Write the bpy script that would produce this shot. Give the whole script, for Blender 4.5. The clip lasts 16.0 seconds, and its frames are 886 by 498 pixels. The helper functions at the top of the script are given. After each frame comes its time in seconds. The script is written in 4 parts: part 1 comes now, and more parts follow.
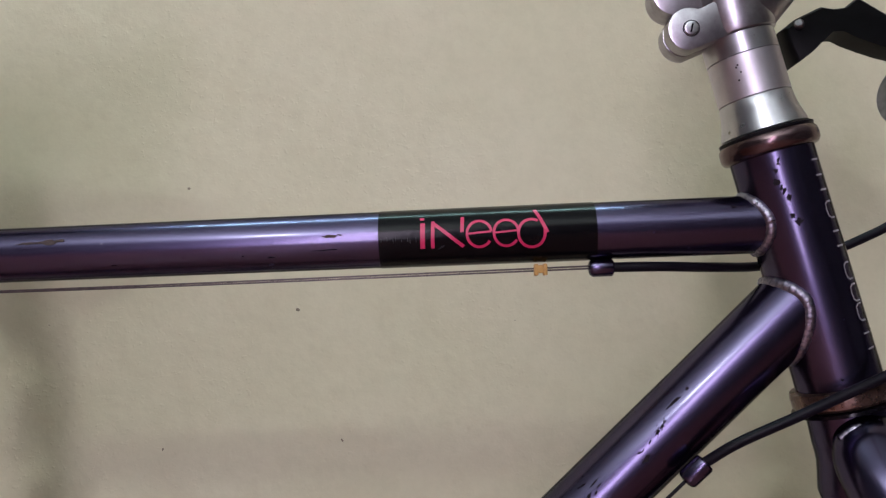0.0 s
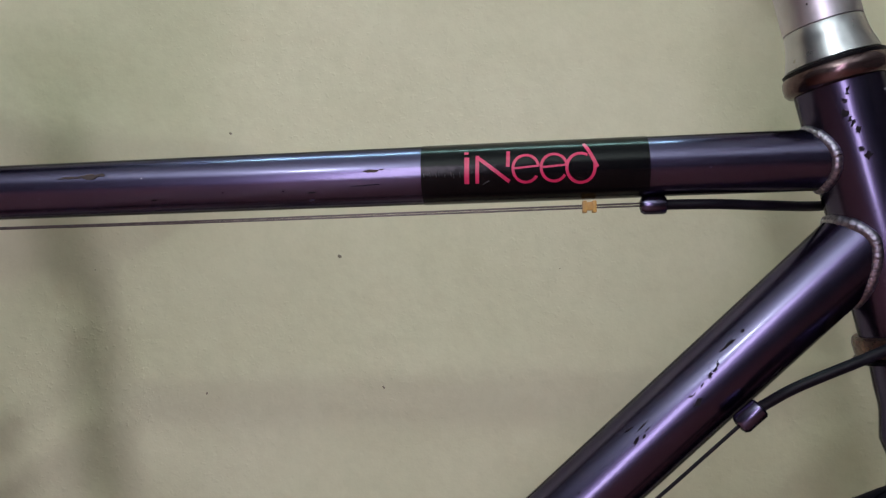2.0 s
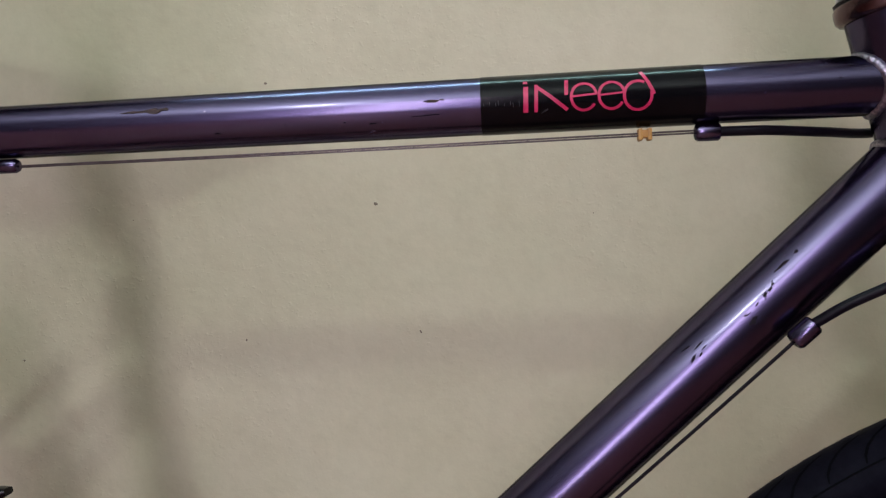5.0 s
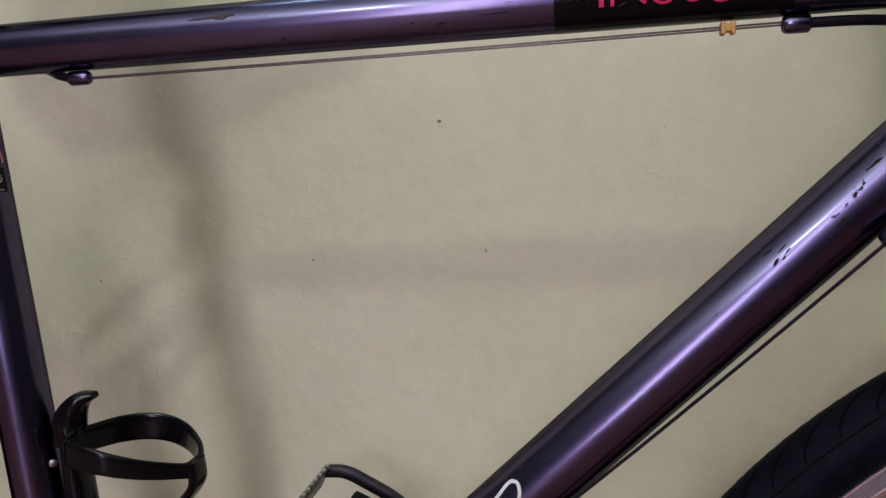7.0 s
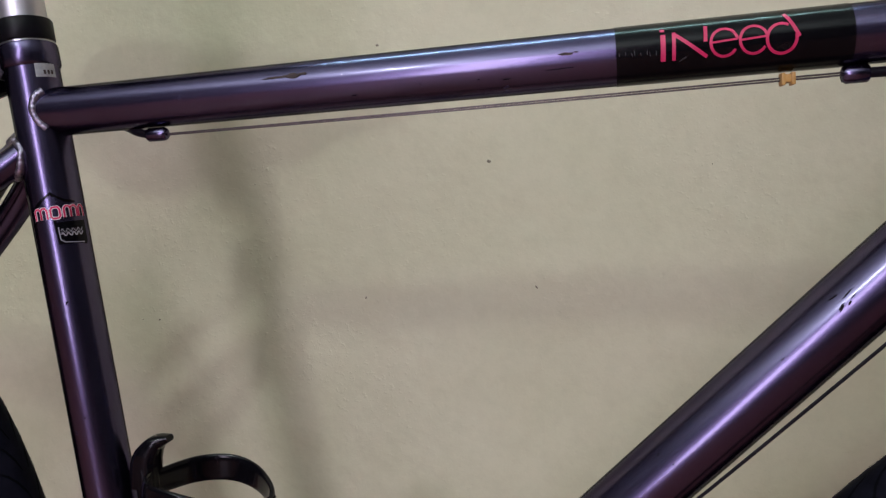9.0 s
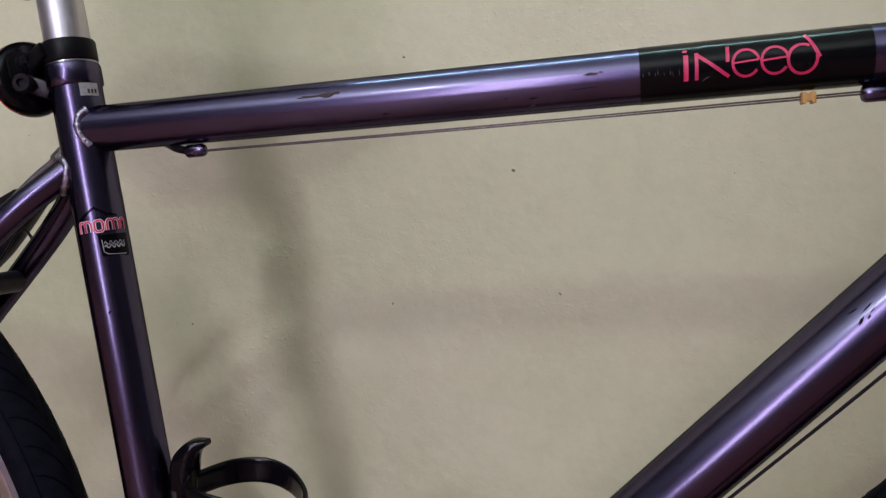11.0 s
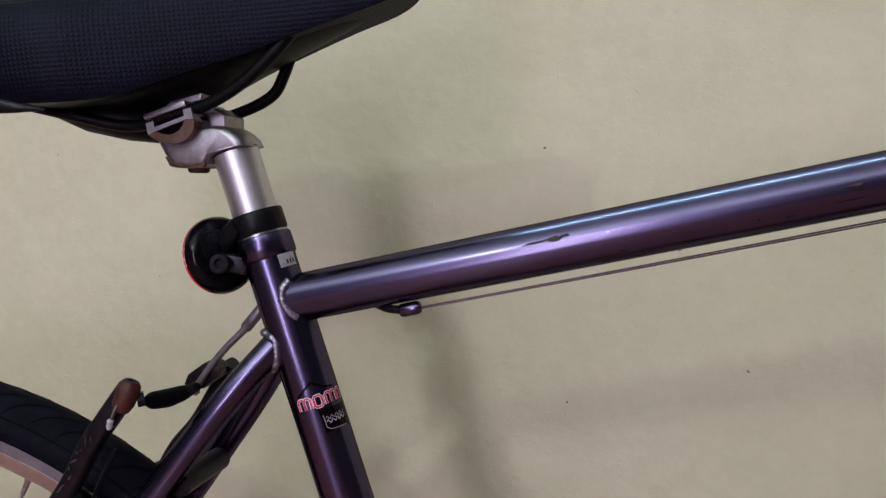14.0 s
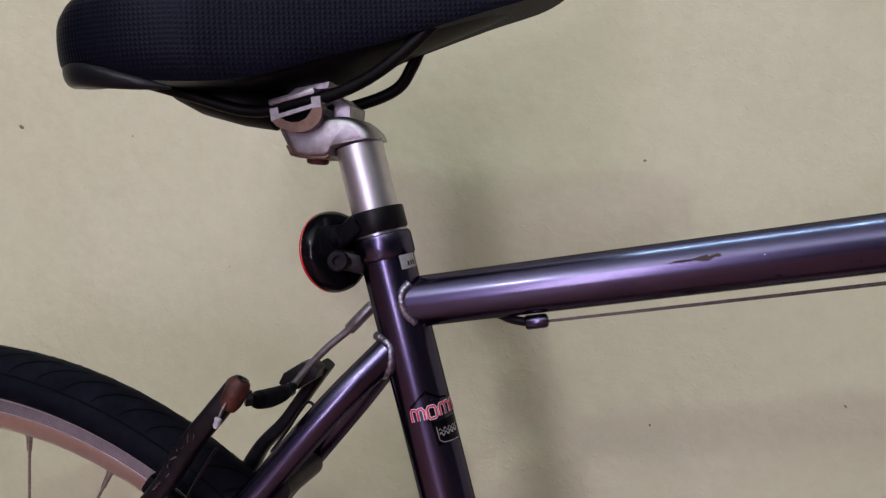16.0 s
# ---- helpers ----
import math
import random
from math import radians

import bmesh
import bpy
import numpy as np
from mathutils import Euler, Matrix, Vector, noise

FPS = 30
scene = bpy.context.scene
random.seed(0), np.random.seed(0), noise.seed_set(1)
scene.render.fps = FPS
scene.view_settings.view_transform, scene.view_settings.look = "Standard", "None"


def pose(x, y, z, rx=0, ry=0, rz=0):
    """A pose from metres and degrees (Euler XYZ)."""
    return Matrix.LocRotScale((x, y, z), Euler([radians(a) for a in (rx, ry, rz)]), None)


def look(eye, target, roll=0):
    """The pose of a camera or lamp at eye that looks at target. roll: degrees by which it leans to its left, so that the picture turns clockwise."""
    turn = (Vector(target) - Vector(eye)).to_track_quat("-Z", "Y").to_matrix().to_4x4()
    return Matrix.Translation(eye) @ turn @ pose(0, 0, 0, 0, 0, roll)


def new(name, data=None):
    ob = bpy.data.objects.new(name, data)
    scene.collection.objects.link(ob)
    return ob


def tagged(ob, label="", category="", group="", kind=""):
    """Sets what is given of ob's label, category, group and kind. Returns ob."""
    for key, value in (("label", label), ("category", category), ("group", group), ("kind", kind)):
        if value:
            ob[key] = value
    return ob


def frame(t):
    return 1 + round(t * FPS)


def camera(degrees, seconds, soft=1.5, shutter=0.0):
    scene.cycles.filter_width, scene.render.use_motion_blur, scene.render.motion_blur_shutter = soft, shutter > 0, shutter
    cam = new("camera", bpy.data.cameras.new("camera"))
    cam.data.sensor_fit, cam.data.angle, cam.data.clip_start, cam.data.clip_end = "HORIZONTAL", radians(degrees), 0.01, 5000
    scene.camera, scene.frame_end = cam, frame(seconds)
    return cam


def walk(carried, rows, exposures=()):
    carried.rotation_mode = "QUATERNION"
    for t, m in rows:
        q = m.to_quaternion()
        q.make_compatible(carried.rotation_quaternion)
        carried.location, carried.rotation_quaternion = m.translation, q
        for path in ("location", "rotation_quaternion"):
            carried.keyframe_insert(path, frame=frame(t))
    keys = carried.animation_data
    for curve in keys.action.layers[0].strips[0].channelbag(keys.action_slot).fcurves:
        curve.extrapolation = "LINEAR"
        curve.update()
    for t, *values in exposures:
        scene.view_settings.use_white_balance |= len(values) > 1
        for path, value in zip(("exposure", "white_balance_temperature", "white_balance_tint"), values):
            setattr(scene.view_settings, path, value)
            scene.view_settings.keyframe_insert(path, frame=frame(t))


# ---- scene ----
cam = camera(58.85, 16.0, soft=1.3, shutter=0.0)
PATH = [
    (0, 0.38777, -0.41631, 0.75995, 93.423, -6.635, 2.240),
    (0.5, 0.37821, -0.41425, 0.75330, 92.534, -6.756, 4.253),
    (1, 0.38475, -0.41211, 0.74722, 91.778, -7.285, 5.202),
    (1.5, 0.37671, -0.41215, 0.74842, 91.475, -7.372, 5.031),
    (2, 0.38749, -0.40288, 0.74683, 90.368, -7.107, 5.299),
    (2.5, 0.38853, -0.39418, 0.74541, 90.405, -6.715, 3.903),
    (3, 0.37323, -0.40122, 0.74680, 90.337, -6.700, 3.625),
    (3.5, 0.37178, -0.40969, 0.74809, 90.624, -6.806, 3.491),
    (4, 0.36643, -0.41146, 0.74477, 90.569, -6.757, 3.735),
    (4.5, 0.35675, -0.42084, 0.73830, 89.958, -6.610, 4.501),
    (5, 0.35899, -0.41630, 0.71904, 88.581, -6.533, 5.015),
    (5.2, 0.35447, -0.41733, 0.70789, 88.187, -6.859, 5.101),
    (7.3, 0.35142, -0.41138, 0.70028, 83.550, -5.594, 9.547),
    (7.5, 0.34559, -0.41526, 0.70030, 83.669, -5.489, 9.841),
    (8, 0.33197, -0.42940, 0.70118, 83.851, -5.309, 10.676),
    (8.5, 0.33408, -0.43137, 0.71225, 84.518, -4.991, 10.875),
    (9, 0.33060, -0.42703, 0.71322, 85.128, -4.986, 10.742),
    (11.5, 0.32624, -0.44339, 0.72396, 84.575, -4.251, 12.930),
    (12, 0.30960, -0.44034, 0.72365, 84.259, -3.143, 13.095),
    (12.5, 0.27997, -0.45402, 0.73563, 84.291, -2.314, 12.314),
    (13, 0.25414, -0.46391, 0.74998, 83.568, -3.026, 12.467),
    (13.5, 0.24534, -0.45027, 0.77952, 84.121, 0.764, 13.348),
    (14, 0.20321, -0.43487, 0.78988, 86.181, 3.435, 13.277),
    (14.5, 0.17774, -0.41635, 0.77636, 85.795, 3.568, 12.996),
    (15, 0.15137, -0.42479, 0.77081, 85.396, 2.231, 13.402),
    (15.5, 0.13677, -0.42478, 0.77432, 85.496, 0.766, 13.194),
    (16, 0.13096, -0.42881, 0.79185, 86.541, -0.202, 13.990),
]
TONE = [
    (0.0, 0.0, 6480, 9), (0.5, 0.0, 6420, 4), (1.0, 0.0, 6430, 1), (2.5, 0.0, 6440, 0), (4.0, 0.0, 6420, 0), (4.5, 0.0, 6500, 7), (5.0, 0.0, 6550, 8), (7.5, 0.04, 6420, 7), (13.0, 0.03, 6420, 7), (16.0, 0.02, 6450, 9),
]
walk(cam, [(t, pose(*p)) for t, *p in PATH], TONE)

# ---- light ----
world = bpy.data.worlds.new("world")
scene.world = world
world.use_nodes = True
world.node_tree.nodes["Background"].inputs[0].default_value = (0.9, 0.95, 1.0, 1)
world.node_tree.nodes["Background"].inputs[1].default_value = 0.02
scene.view_settings.exposure = 0.0


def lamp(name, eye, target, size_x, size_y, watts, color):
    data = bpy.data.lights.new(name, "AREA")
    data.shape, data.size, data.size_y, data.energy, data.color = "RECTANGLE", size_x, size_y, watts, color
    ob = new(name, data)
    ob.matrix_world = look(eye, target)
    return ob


# a tall source across the room, a lamp high above it, an added fill that washes the ceiling, and a tube lamp over the
# bicycle
# inferred from highlights and shadows; stretched lower for the seat tube's highlight, no opening built
lamp("tall_source_light", (-0.22, -3.00, 1.30), (-0.05, 0.0, 0.85), 0.42, 1.90, 36.5, (0.885, 0.755, 0.985))
lamp("room_lamp", (-0.60, -2.20, 2.07), (0.1, 0.0, 0.75), 0.12, 0.12, 8.6, (0.92, 1.0, 0.96))
# added unseen fill: brightens wall and tubes by bounce off the ceiling
lamp("ceiling_fill", (-0.5, -2.90, 2.15), (-0.5, -2.80, 2.90), 3.6, 1.6, 117, (1.0, 0.925, 0.955))
lamp("tube_lamp", (0.0, 0.15, 2.30), (0.0, -0.60, 1.40), 1.25, 0.05, 13.0, (0.60, 1.0, 1.0))

# ---- materials ----


def material(name):
    m = bpy.data.materials.new(name)
    m.use_nodes = True
    return m, m.node_tree.nodes, m.node_tree.links, m.node_tree.nodes["Principled BSDF"]


def noise_node(nodes, links, scale, detail=4.0, rough=0.6, stretch=None):
    co = nodes.new("ShaderNodeTexCoord")
    n = nodes.new("ShaderNodeTexNoise")
    n.inputs["Scale"].default_value, n.inputs["Detail"].default_value, n.inputs["Roughness"].default_value = scale, detail, rough
    if stretch:
        mp = nodes.new("ShaderNodeMapping")
        mp.inputs["Scale"].default_value = stretch
        links.new(co.outputs["Object"], mp.inputs["Vector"])
        links.new(mp.outputs["Vector"], n.inputs["Vector"])
    else:
        links.new(co.outputs["Object"], n.inputs["Vector"])
    return n


def ramp(nodes, links, src, stops):
    r = nodes.new("ShaderNodeValToRGB")
    el = r.color_ramp.elements
    while len(el) < len(stops):
        el.new(0.5)
    for e, (p, c) in zip(el, stops):
        e.position, e.color = p, (*c, 1) if len(c) == 3 else c
    links.new(src, r.inputs[0])
    return r


def surface(name, dark, light, rough=(0.3, 0.4), metal=0.0, scale=40, coat=0.0, coat_rough=0.1, bump=0.0, bump_scale=300, spec=0.5, stretch=None):
    """A plain material with a two-tone mottle, varied gloss and fine relief."""
    m, nodes, links, b = material(name)
    n = noise_node(nodes, links, scale, 5, 0.65, stretch)
    c = ramp(nodes, links, n.outputs["Fac"], [(0.3, dark), (0.7, light)])
    links.new(c.outputs["Color"], b.inputs["Base Color"])
    r = nodes.new("ShaderNodeMapRange")
    r.inputs["To Min"].default_value, r.inputs["To Max"].default_value = rough
    n2 = noise_node(nodes, links, scale * 3.3, 4, 0.6)
    links.new(n2.outputs["Fac"], r.inputs["Value"])
    links.new(r.outputs["Result"], b.inputs["Roughness"])
    b.inputs["Metallic"].default_value = metal
    b.inputs["Coat Weight"].default_value, b.inputs["Coat Roughness"].default_value = coat, coat_rough
    b.inputs["Specular IOR Level"].default_value = spec
    if bump:
        n3 = noise_node(nodes, links, bump_scale, 3, 0.6)
        bp = nodes.new("ShaderNodeBump")
        bp.inputs["Strength"].default_value, bp.inputs["Distance"].default_value = bump, 0.001
        links.new(n3.outputs["Fac"], bp.inputs["Height"])
        links.new(bp.outputs["Normal"], b.inputs["Normal"])
    return m


def wall_paint():
    """Old pale yellow-green emulsion on uneven plaster, with brush marks, pits, grime and specks."""
    m, nodes, links, b = material("yellow_wall_paint")
    n = noise_node(nodes, links, 2.2, 5, 0.6)
    # broad green-to-pink mottle in the paint stands in for unevenly tinted light
    c = ramp(nodes, links, n.outputs["Fac"], [(0.3, (0.600, 0.576, 0.400)), (0.7, (0.694, 0.638, 0.488))])
    n_f = noise_node(nodes, links, 60, 5, 0.7)
    f = ramp(nodes, links, n_f.outputs["Fac"], [(0.25, (0.90, 0.90, 0.88)), (0.6, (1, 1, 1))])
    mix = nodes.new("ShaderNodeMix")
    mix.data_type, mix.blend_type = "RGBA", "MULTIPLY"
    mix.inputs["Factor"].default_value = 0.7
    links.new(c.outputs["Color"], mix.inputs["A"])
    links.new(f.outputs["Color"], mix.inputs["B"])
    links.new(mix.outputs["Result"], b.inputs["Base Color"])
    b.inputs["Roughness"].default_value = 0.55
    b.inputs["Specular IOR Level"].default_value = 0.25
    big = noise_node(nodes, links, 9, 4, 0.55)
    mid = noise_node(nodes, links, 75, 4, 0.6)
    fine = noise_node(nodes, links, 420, 3, 0.6)
    pits = nodes.new("ShaderNodeTexVoronoi")
    pits.inputs["Scale"].default_value = 48
    co = nodes.new("ShaderNodeTexCoord")
    links.new(co.outputs["Object"], pits.inputs["Vector"])
    pit = ramp(nodes, links, pits.outputs["Distance"], [(0.03, (0, 0, 0)), (0.10, (1, 1, 1))])
    lump_n = noise_node(nodes, links, 250, 2, 0.5)
    lump = ramp(nodes, links, lump_n.outputs["Fac"], [(0.58, (0, 0, 0)), (0.90, (1, 1, 1))])
    where_n = noise_node(nodes, links, 7, 3, 0.5)
    where = ramp(nodes, links, where_n.outputs["Fac"], [(0.38, (0, 0, 0)), (0.56, (1, 1, 1))])
    patch = nodes.new("ShaderNodeMath")
    patch.operation = "MULTIPLY"
    links.new(lump.outputs["Color"], patch.inputs[0])
    links.new(where.outputs["Color"], patch.inputs[1])
    prev = None
    for src, strength, dist in ((big.outputs["Fac"], 0.25, 0.012), (mid.outputs["Fac"], 0.30, 0.0016), (fine.outputs["Fac"], 0.2, 0.0004), (pit.outputs["Color"], 0.20, 0.0006), (patch.outputs[0], 0.30, 0.0010)):
        bp = nodes.new("ShaderNodeBump")
        bp.inputs["Strength"].default_value, bp.inputs["Distance"].default_value = strength, dist
        links.new(src, bp.inputs["Height"])
        if prev:
            links.new(prev.outputs["Normal"], bp.inputs["Normal"])
        prev = bp
    links.new(prev.outputs["Normal"], b.inputs["Normal"])
    return m


def frame_paint():
    """Purple-grey metallic lacquer with tiny flakes under a clear coat."""
    m, nodes, links, b = material("purple_metallic_paint")
    n = noise_node(nodes, links, 14, 4, 0.6)
    c = ramp(nodes, links, n.outputs["Fac"], [(0.3, (0.070, 0.059, 0.116)), (0.7, (0.088, 0.074, 0.141))])
    links.new(c.outputs["Color"], b.inputs["Base Color"])
    b.inputs["Metallic"].default_value = 1.0
    r = nodes.new("ShaderNodeMapRange")
    r.inputs["To Min"].default_value, r.inputs["To Max"].default_value = 0.245, 0.285
    n2 = noise_node(nodes, links, 120, 4, 0.6)
    links.new(n2.outputs["Fac"], r.inputs["Value"])
    links.new(r.outputs["Result"], b.inputs["Roughness"])
    b.inputs["Specular Tint"].default_value = (0.10, 0.09, 0.14, 1)
    b.inputs["Coat Weight"].default_value = 0.40
    b.inputs["Coat Roughness"].default_value = 0.13
    fl = noise_node(nodes, links, 1900, 2, 0.6)
    bp = nodes.new("ShaderNodeBump")
    bp.inputs["Strength"].default_value, bp.inputs["Distance"].default_value = 0.12, 0.0001
    links.new(fl.outputs["Fac"], bp.inputs["Height"])
    links.new(bp.outputs["Normal"], b.inputs["Normal"])
    return m


def floor_mat():
    return surface("red_oxide_floor", (0.28, 0.112, 0.095), (0.34, 0.145, 0.12), (0.25, 0.45), scale=6, bump=0.15, bump_scale=90)


def weave_mat():
    """Black vinyl with a small woven relief."""
    m, nodes, links, b = material("black_woven_vinyl")
    n = noise_node(nodes, links, 30, 4, 0.6)
    c = ramp(nodes, links, n.outputs["Fac"], [(0.3, (0.0016, 0.0018, 0.0045)), (0.7, (0.0036, 0.0040, 0.0095))])
    links.new(c.outputs["Color"], b.inputs["Base Color"])
    b.inputs["Roughness"].default_value = 0.44
    b.inputs["Specular IOR Level"].default_value = 0.09
    b.inputs["Specular Tint"].default_value = (0.72, 0.78, 1.0, 1)
    co = nodes.new("ShaderNodeTexCoord")
    waves = []
    for axis in ("X", "Z"):
        w = nodes.new("ShaderNodeTexWave")
        w.wave_type, w.bands_direction, w.wave_profile = "BANDS", axis, "SIN"
        w.inputs["Scale"].default_value = 122
        w.inputs["Distortion"].default_value = 0.9
        w.inputs["Detail"].default_value = 1
        links.new(co.outputs["Object"], w.inputs["Vector"])
        waves.append(w)
    mul = nodes.new("ShaderNodeMath")
    mul.operation = "MULTIPLY"
    links.new(waves[0].outputs["Fac"], mul.inputs[0])
    links.new(waves[1].outputs["Fac"], mul.inputs[1])
    bp = nodes.new("ShaderNodeBump")
    bp.inputs["Strength"].default_value, bp.inputs["Distance"].default_value = 0.30, 0.0006
    links.new(mul.outputs[0], bp.inputs["Height"])
    links.new(bp.outputs["Normal"], b.inputs["Normal"])
    return m


WALL = wall_paint()
FLOOR = floor_mat()
# made-up aqua for the unseen ceiling, so bounced light and reflections turn teal
CEIL = surface("aqua_bounce_paint", (0.58, 0.72, 0.70), (0.66, 0.79, 0.77), (0.7, 0.85), scale=3, bump=0.2, bump_scale=80)
PAINT = frame_paint()
# fine pale speckle in the colour stands in for glints on the beads
WELD = surface("weld_bead_lacquer", (0.10, 0.085, 0.14), (0.44, 0.41, 0.49), (0.28, 0.42), 1.0, 520, 0.2, 0.14, 0.4, 900)
DECAL = surface("black_vinyl_decal", (0.002, 0.0018, 0.0026), (0.004, 0.0036, 0.005), (0.15, 0.24), 0.0, 40, bump=0.12, bump_scale=200, spec=0.14)
PINK = surface("pink_print", (0.52, 0.012, 0.085), (0.64, 0.022, 0.12), (0.3, 0.45), 0, 300)
WHITE_PRINT = surface("white_print", (0.60, 0.58, 0.62), (0.78, 0.76, 0.78), (0.3, 0.5), 0, 260)
GREY_PRINT = surface("silver_print", (0.30, 0.28, 0.33), (0.45, 0.43, 0.48), (0.3, 0.5), 0.4, 260)
CHIP = surface("bared_dark_metal", (0.006, 0.005, 0.007), (0.026, 0.020, 0.027), (0.6, 0.8), 0.0, 700, bump=0.4, bump_scale=900, spec=0.08)
RUB = surface("rubbed_brown_spot", (0.028, 0.021, 0.022), (0.085, 0.058, 0.055), (0.5, 0.75), 0.1, 500, spec=0.15)
SILVER = surface("brushed_aluminium", (0.42, 0.40, 0.44), (0.54, 0.52, 0.56), (0.22, 0.32), 1.0, 60, bump=0.015, bump_scale=900)
POLISHED = surface("polished_aluminium", (0.42, 0.41, 0.45), (0.54, 0.53, 0.57), (0.24, 0.34), 1.0, 60, bump=0.01, bump_scale=900)
CAST = surface("worn_cast_aluminium", (0.20, 0.185, 0.20), (0.36, 0.34, 0.37), (0.36, 0.50), 1.0, 140, bump=0.05, bump_scale=420)
RUST = surface("rusty_chrome", (0.03, 0.011, 0.010), (0.20, 0.14, 0.15), (0.14, 0.30), 0.9, 55, bump=0.08, bump_scale=500)
COPPER = surface("browned_steel", (0.04, 0.020, 0.016), (0.26, 0.17, 0.14), (0.18, 0.4), 0.8, 70, bump=0.3, bump_scale=400)
RUST_RED = surface("red_brown_rust", (0.022, 0.007, 0.006), (0.12, 0.030, 0.020), (0.4, 0.7), 0.3, 120, bump=0.3, bump_scale=500)
BLACK = surface("black_plastic", (0.003, 0.003, 0.004), (0.007, 0.006, 0.009), (0.32, 0.46), 0, 80, bump=0.08, bump_scale=600, spec=0.14)
SHELL = surface("matt_black_moulding", (0.0015, 0.0015, 0.002), (0.004, 0.004, 0.005), (0.4, 0.55), 0, 80, bump=0.08, bump_scale=600, spec=0.12)
# darker copy of the rim, standing in for the dark room its side reflects
TRACK = surface("darkened_rim_side", (0.35, 0.34, 0.40), (0.47, 0.46, 0.53), (0.38, 0.50), 1.0, 90, bump=0.06, bump_scale=700)
GLOSS = surface("glossy_black_plastic", (0.002, 0.002, 0.003), (0.005, 0.004, 0.006), (0.12, 0.22), 0, 80, spec=0.16)
SATIN = surface("satin_aluminium", (0.52, 0.49, 0.54), (0.62, 0.59, 0.64), (0.38, 0.48), 1.0, 60, bump=0.02, bump_scale=900)
STEM = surface("satin_stem_alloy", (0.30, 0.28, 0.31), (0.48, 0.46, 0.50), (0.26, 0.38), 1.0, 110, bump=0.04, bump_scale=420)
RUBBER = surface("tyre_rubber", (0.0030, 0.0030, 0.0058), (0.0068, 0.0068, 0.0120), (0.48, 0.62), 0, 70, bump=0.2, bump_scale=500, spec=0.03)
# near-black that stands in for shade in the tread cuts and clamp recess
RECESS_SHADE = surface("recess_shade_black", (0.0014, 0.0016, 0.0022), (0.003, 0.0033, 0.0046), (0.7, 0.8), 0, 200, spec=0.02)
HOUSING = surface("black_cable_housing", (0.004, 0.003, 0.006), (0.009, 0.007, 0.012), (0.36, 0.50), 0, 80, spec=0.12)
WIRE = surface("steel_wire", (0.06, 0.050, 0.050), (0.18, 0.15, 0.14), (0.3, 0.5), 0.9, 400)
SPOKE = surface("dull_steel", (0.30, 0.27, 0.25), (0.48, 0.44, 0.42), (0.3, 0.5), 0.9, 200)
RIM = surface("rim_aluminium", (0.78, 0.76, 0.78), (0.88, 0.86, 0.88), (0.26, 0.34), 1.0, 90, bump=0.08, bump_scale=700)
# grey for a scrape in the vinyl and for a painted highlight streak
SCRAPE_GLINT = surface("scrape_glint_grey", (0.010, 0.009, 0.012), (0.05, 0.046, 0.055), (0.5, 0.7), 0, 900)
AMBER = surface("aged_amber_plastic", (0.42, 0.22, 0.05), (0.56, 0.32, 0.09), (0.4, 0.55), 0, 200)
RED_LENS = surface("red_reflector_plastic", (0.45, 0.008, 0.012), (0.62, 0.015, 0.02), (0.12, 0.22), 0, 120)
# brown put into the cradle's colour for the red floor's reflection
BROWN_ALLOY = surface("brown_tinted_alloy", (0.13, 0.08, 0.062), (0.21, 0.135, 0.11), (0.30, 0.45), 1.0, 120, bump=0.08, bump_scale=500)
VINYL = weave_mat()
PIPING = surface("smooth_black_vinyl", (0.005, 0.005, 0.007), (0.010, 0.010, 0.014), (0.25, 0.38), 0, 60, bump=0.1, bump_scale=500, spec=0.16)
ARM = surface("scuffed_brown_black_metal", (0.006, 0.005, 0.008), (0.019, 0.015, 0.021), (0.3, 0.5), 0.6, 130, bump=0.15, bump_scale=400)
LABEL_PAPER = surface("silvered_paper", (0.28, 0.28, 0.30), (0.42, 0.42, 0.44), (0.35, 0.5), 0.2, 300)
CLEAR = surface("milky_plastic", (0.36, 0.34, 0.39), (0.50, 0.48, 0.53), (0.25, 0.4), 0, 200)
SPECK = surface("dark_grit", (0.13, 0.11, 0.08), (0.26, 0.22, 0.16), (0.6, 0.8), 0, 900)

# ---- shape helpers ----


def part(name, bm, mat, parent=None, label="", smooth=True):
    """Links a bmesh as one mesh object under a thing or a part."""
    me = bpy.data.meshes.new(name)
    bmesh.ops.recalc_face_normals(bm, faces=bm.faces)
    bm.to_mesh(me)
    bm.free()
    me.materials.append(mat)
    if smooth:
        me.polygons.foreach_set("use_smooth", [True] * len(me.polygons))
        me.set_sharp_from_angle(angle=radians(38))
    ob = new(name, me)
    ob.parent = parent
    if label:
        tagged(ob, label=label)
    return ob


def V(*p):
    return Vector(p)


def basis(axis, hint=None):
    a = Vector(axis).normalized()
    h = Vector(hint) if hint else (V(0, -1, 0) if abs(a.y) < 0.9 else V(0, 0, 1))
    u = (h - a * h.dot(a)).normalized()
    return a, u, a.cross(u)


def skin(bm, rings, closed=True, caps=True):
    """Joins rings of points with faces."""
    vs = [[bm.verts.new(p) for p in ring] for ring in rings]
    n = len(vs[0])
    for a, b in zip(vs, vs[1:]):
        for i in range(n if closed else n - 1):
            j = (i + 1) % n
            bm.faces.new((a[i], a[j], b[j], b[i]))
    if caps and closed:
        bm.faces.new(vs[0])
        bm.faces.new(vs[-1])
    return vs


def ring(c, u, v, ru, rv=None, n=32):
    rv = ru if rv is None else rv
    return [Vector(c) + u * (ru * math.cos(2 * math.pi * i / n)) + v * (rv * math.sin(2 * math.pi * i / n)) for i in range(n)]


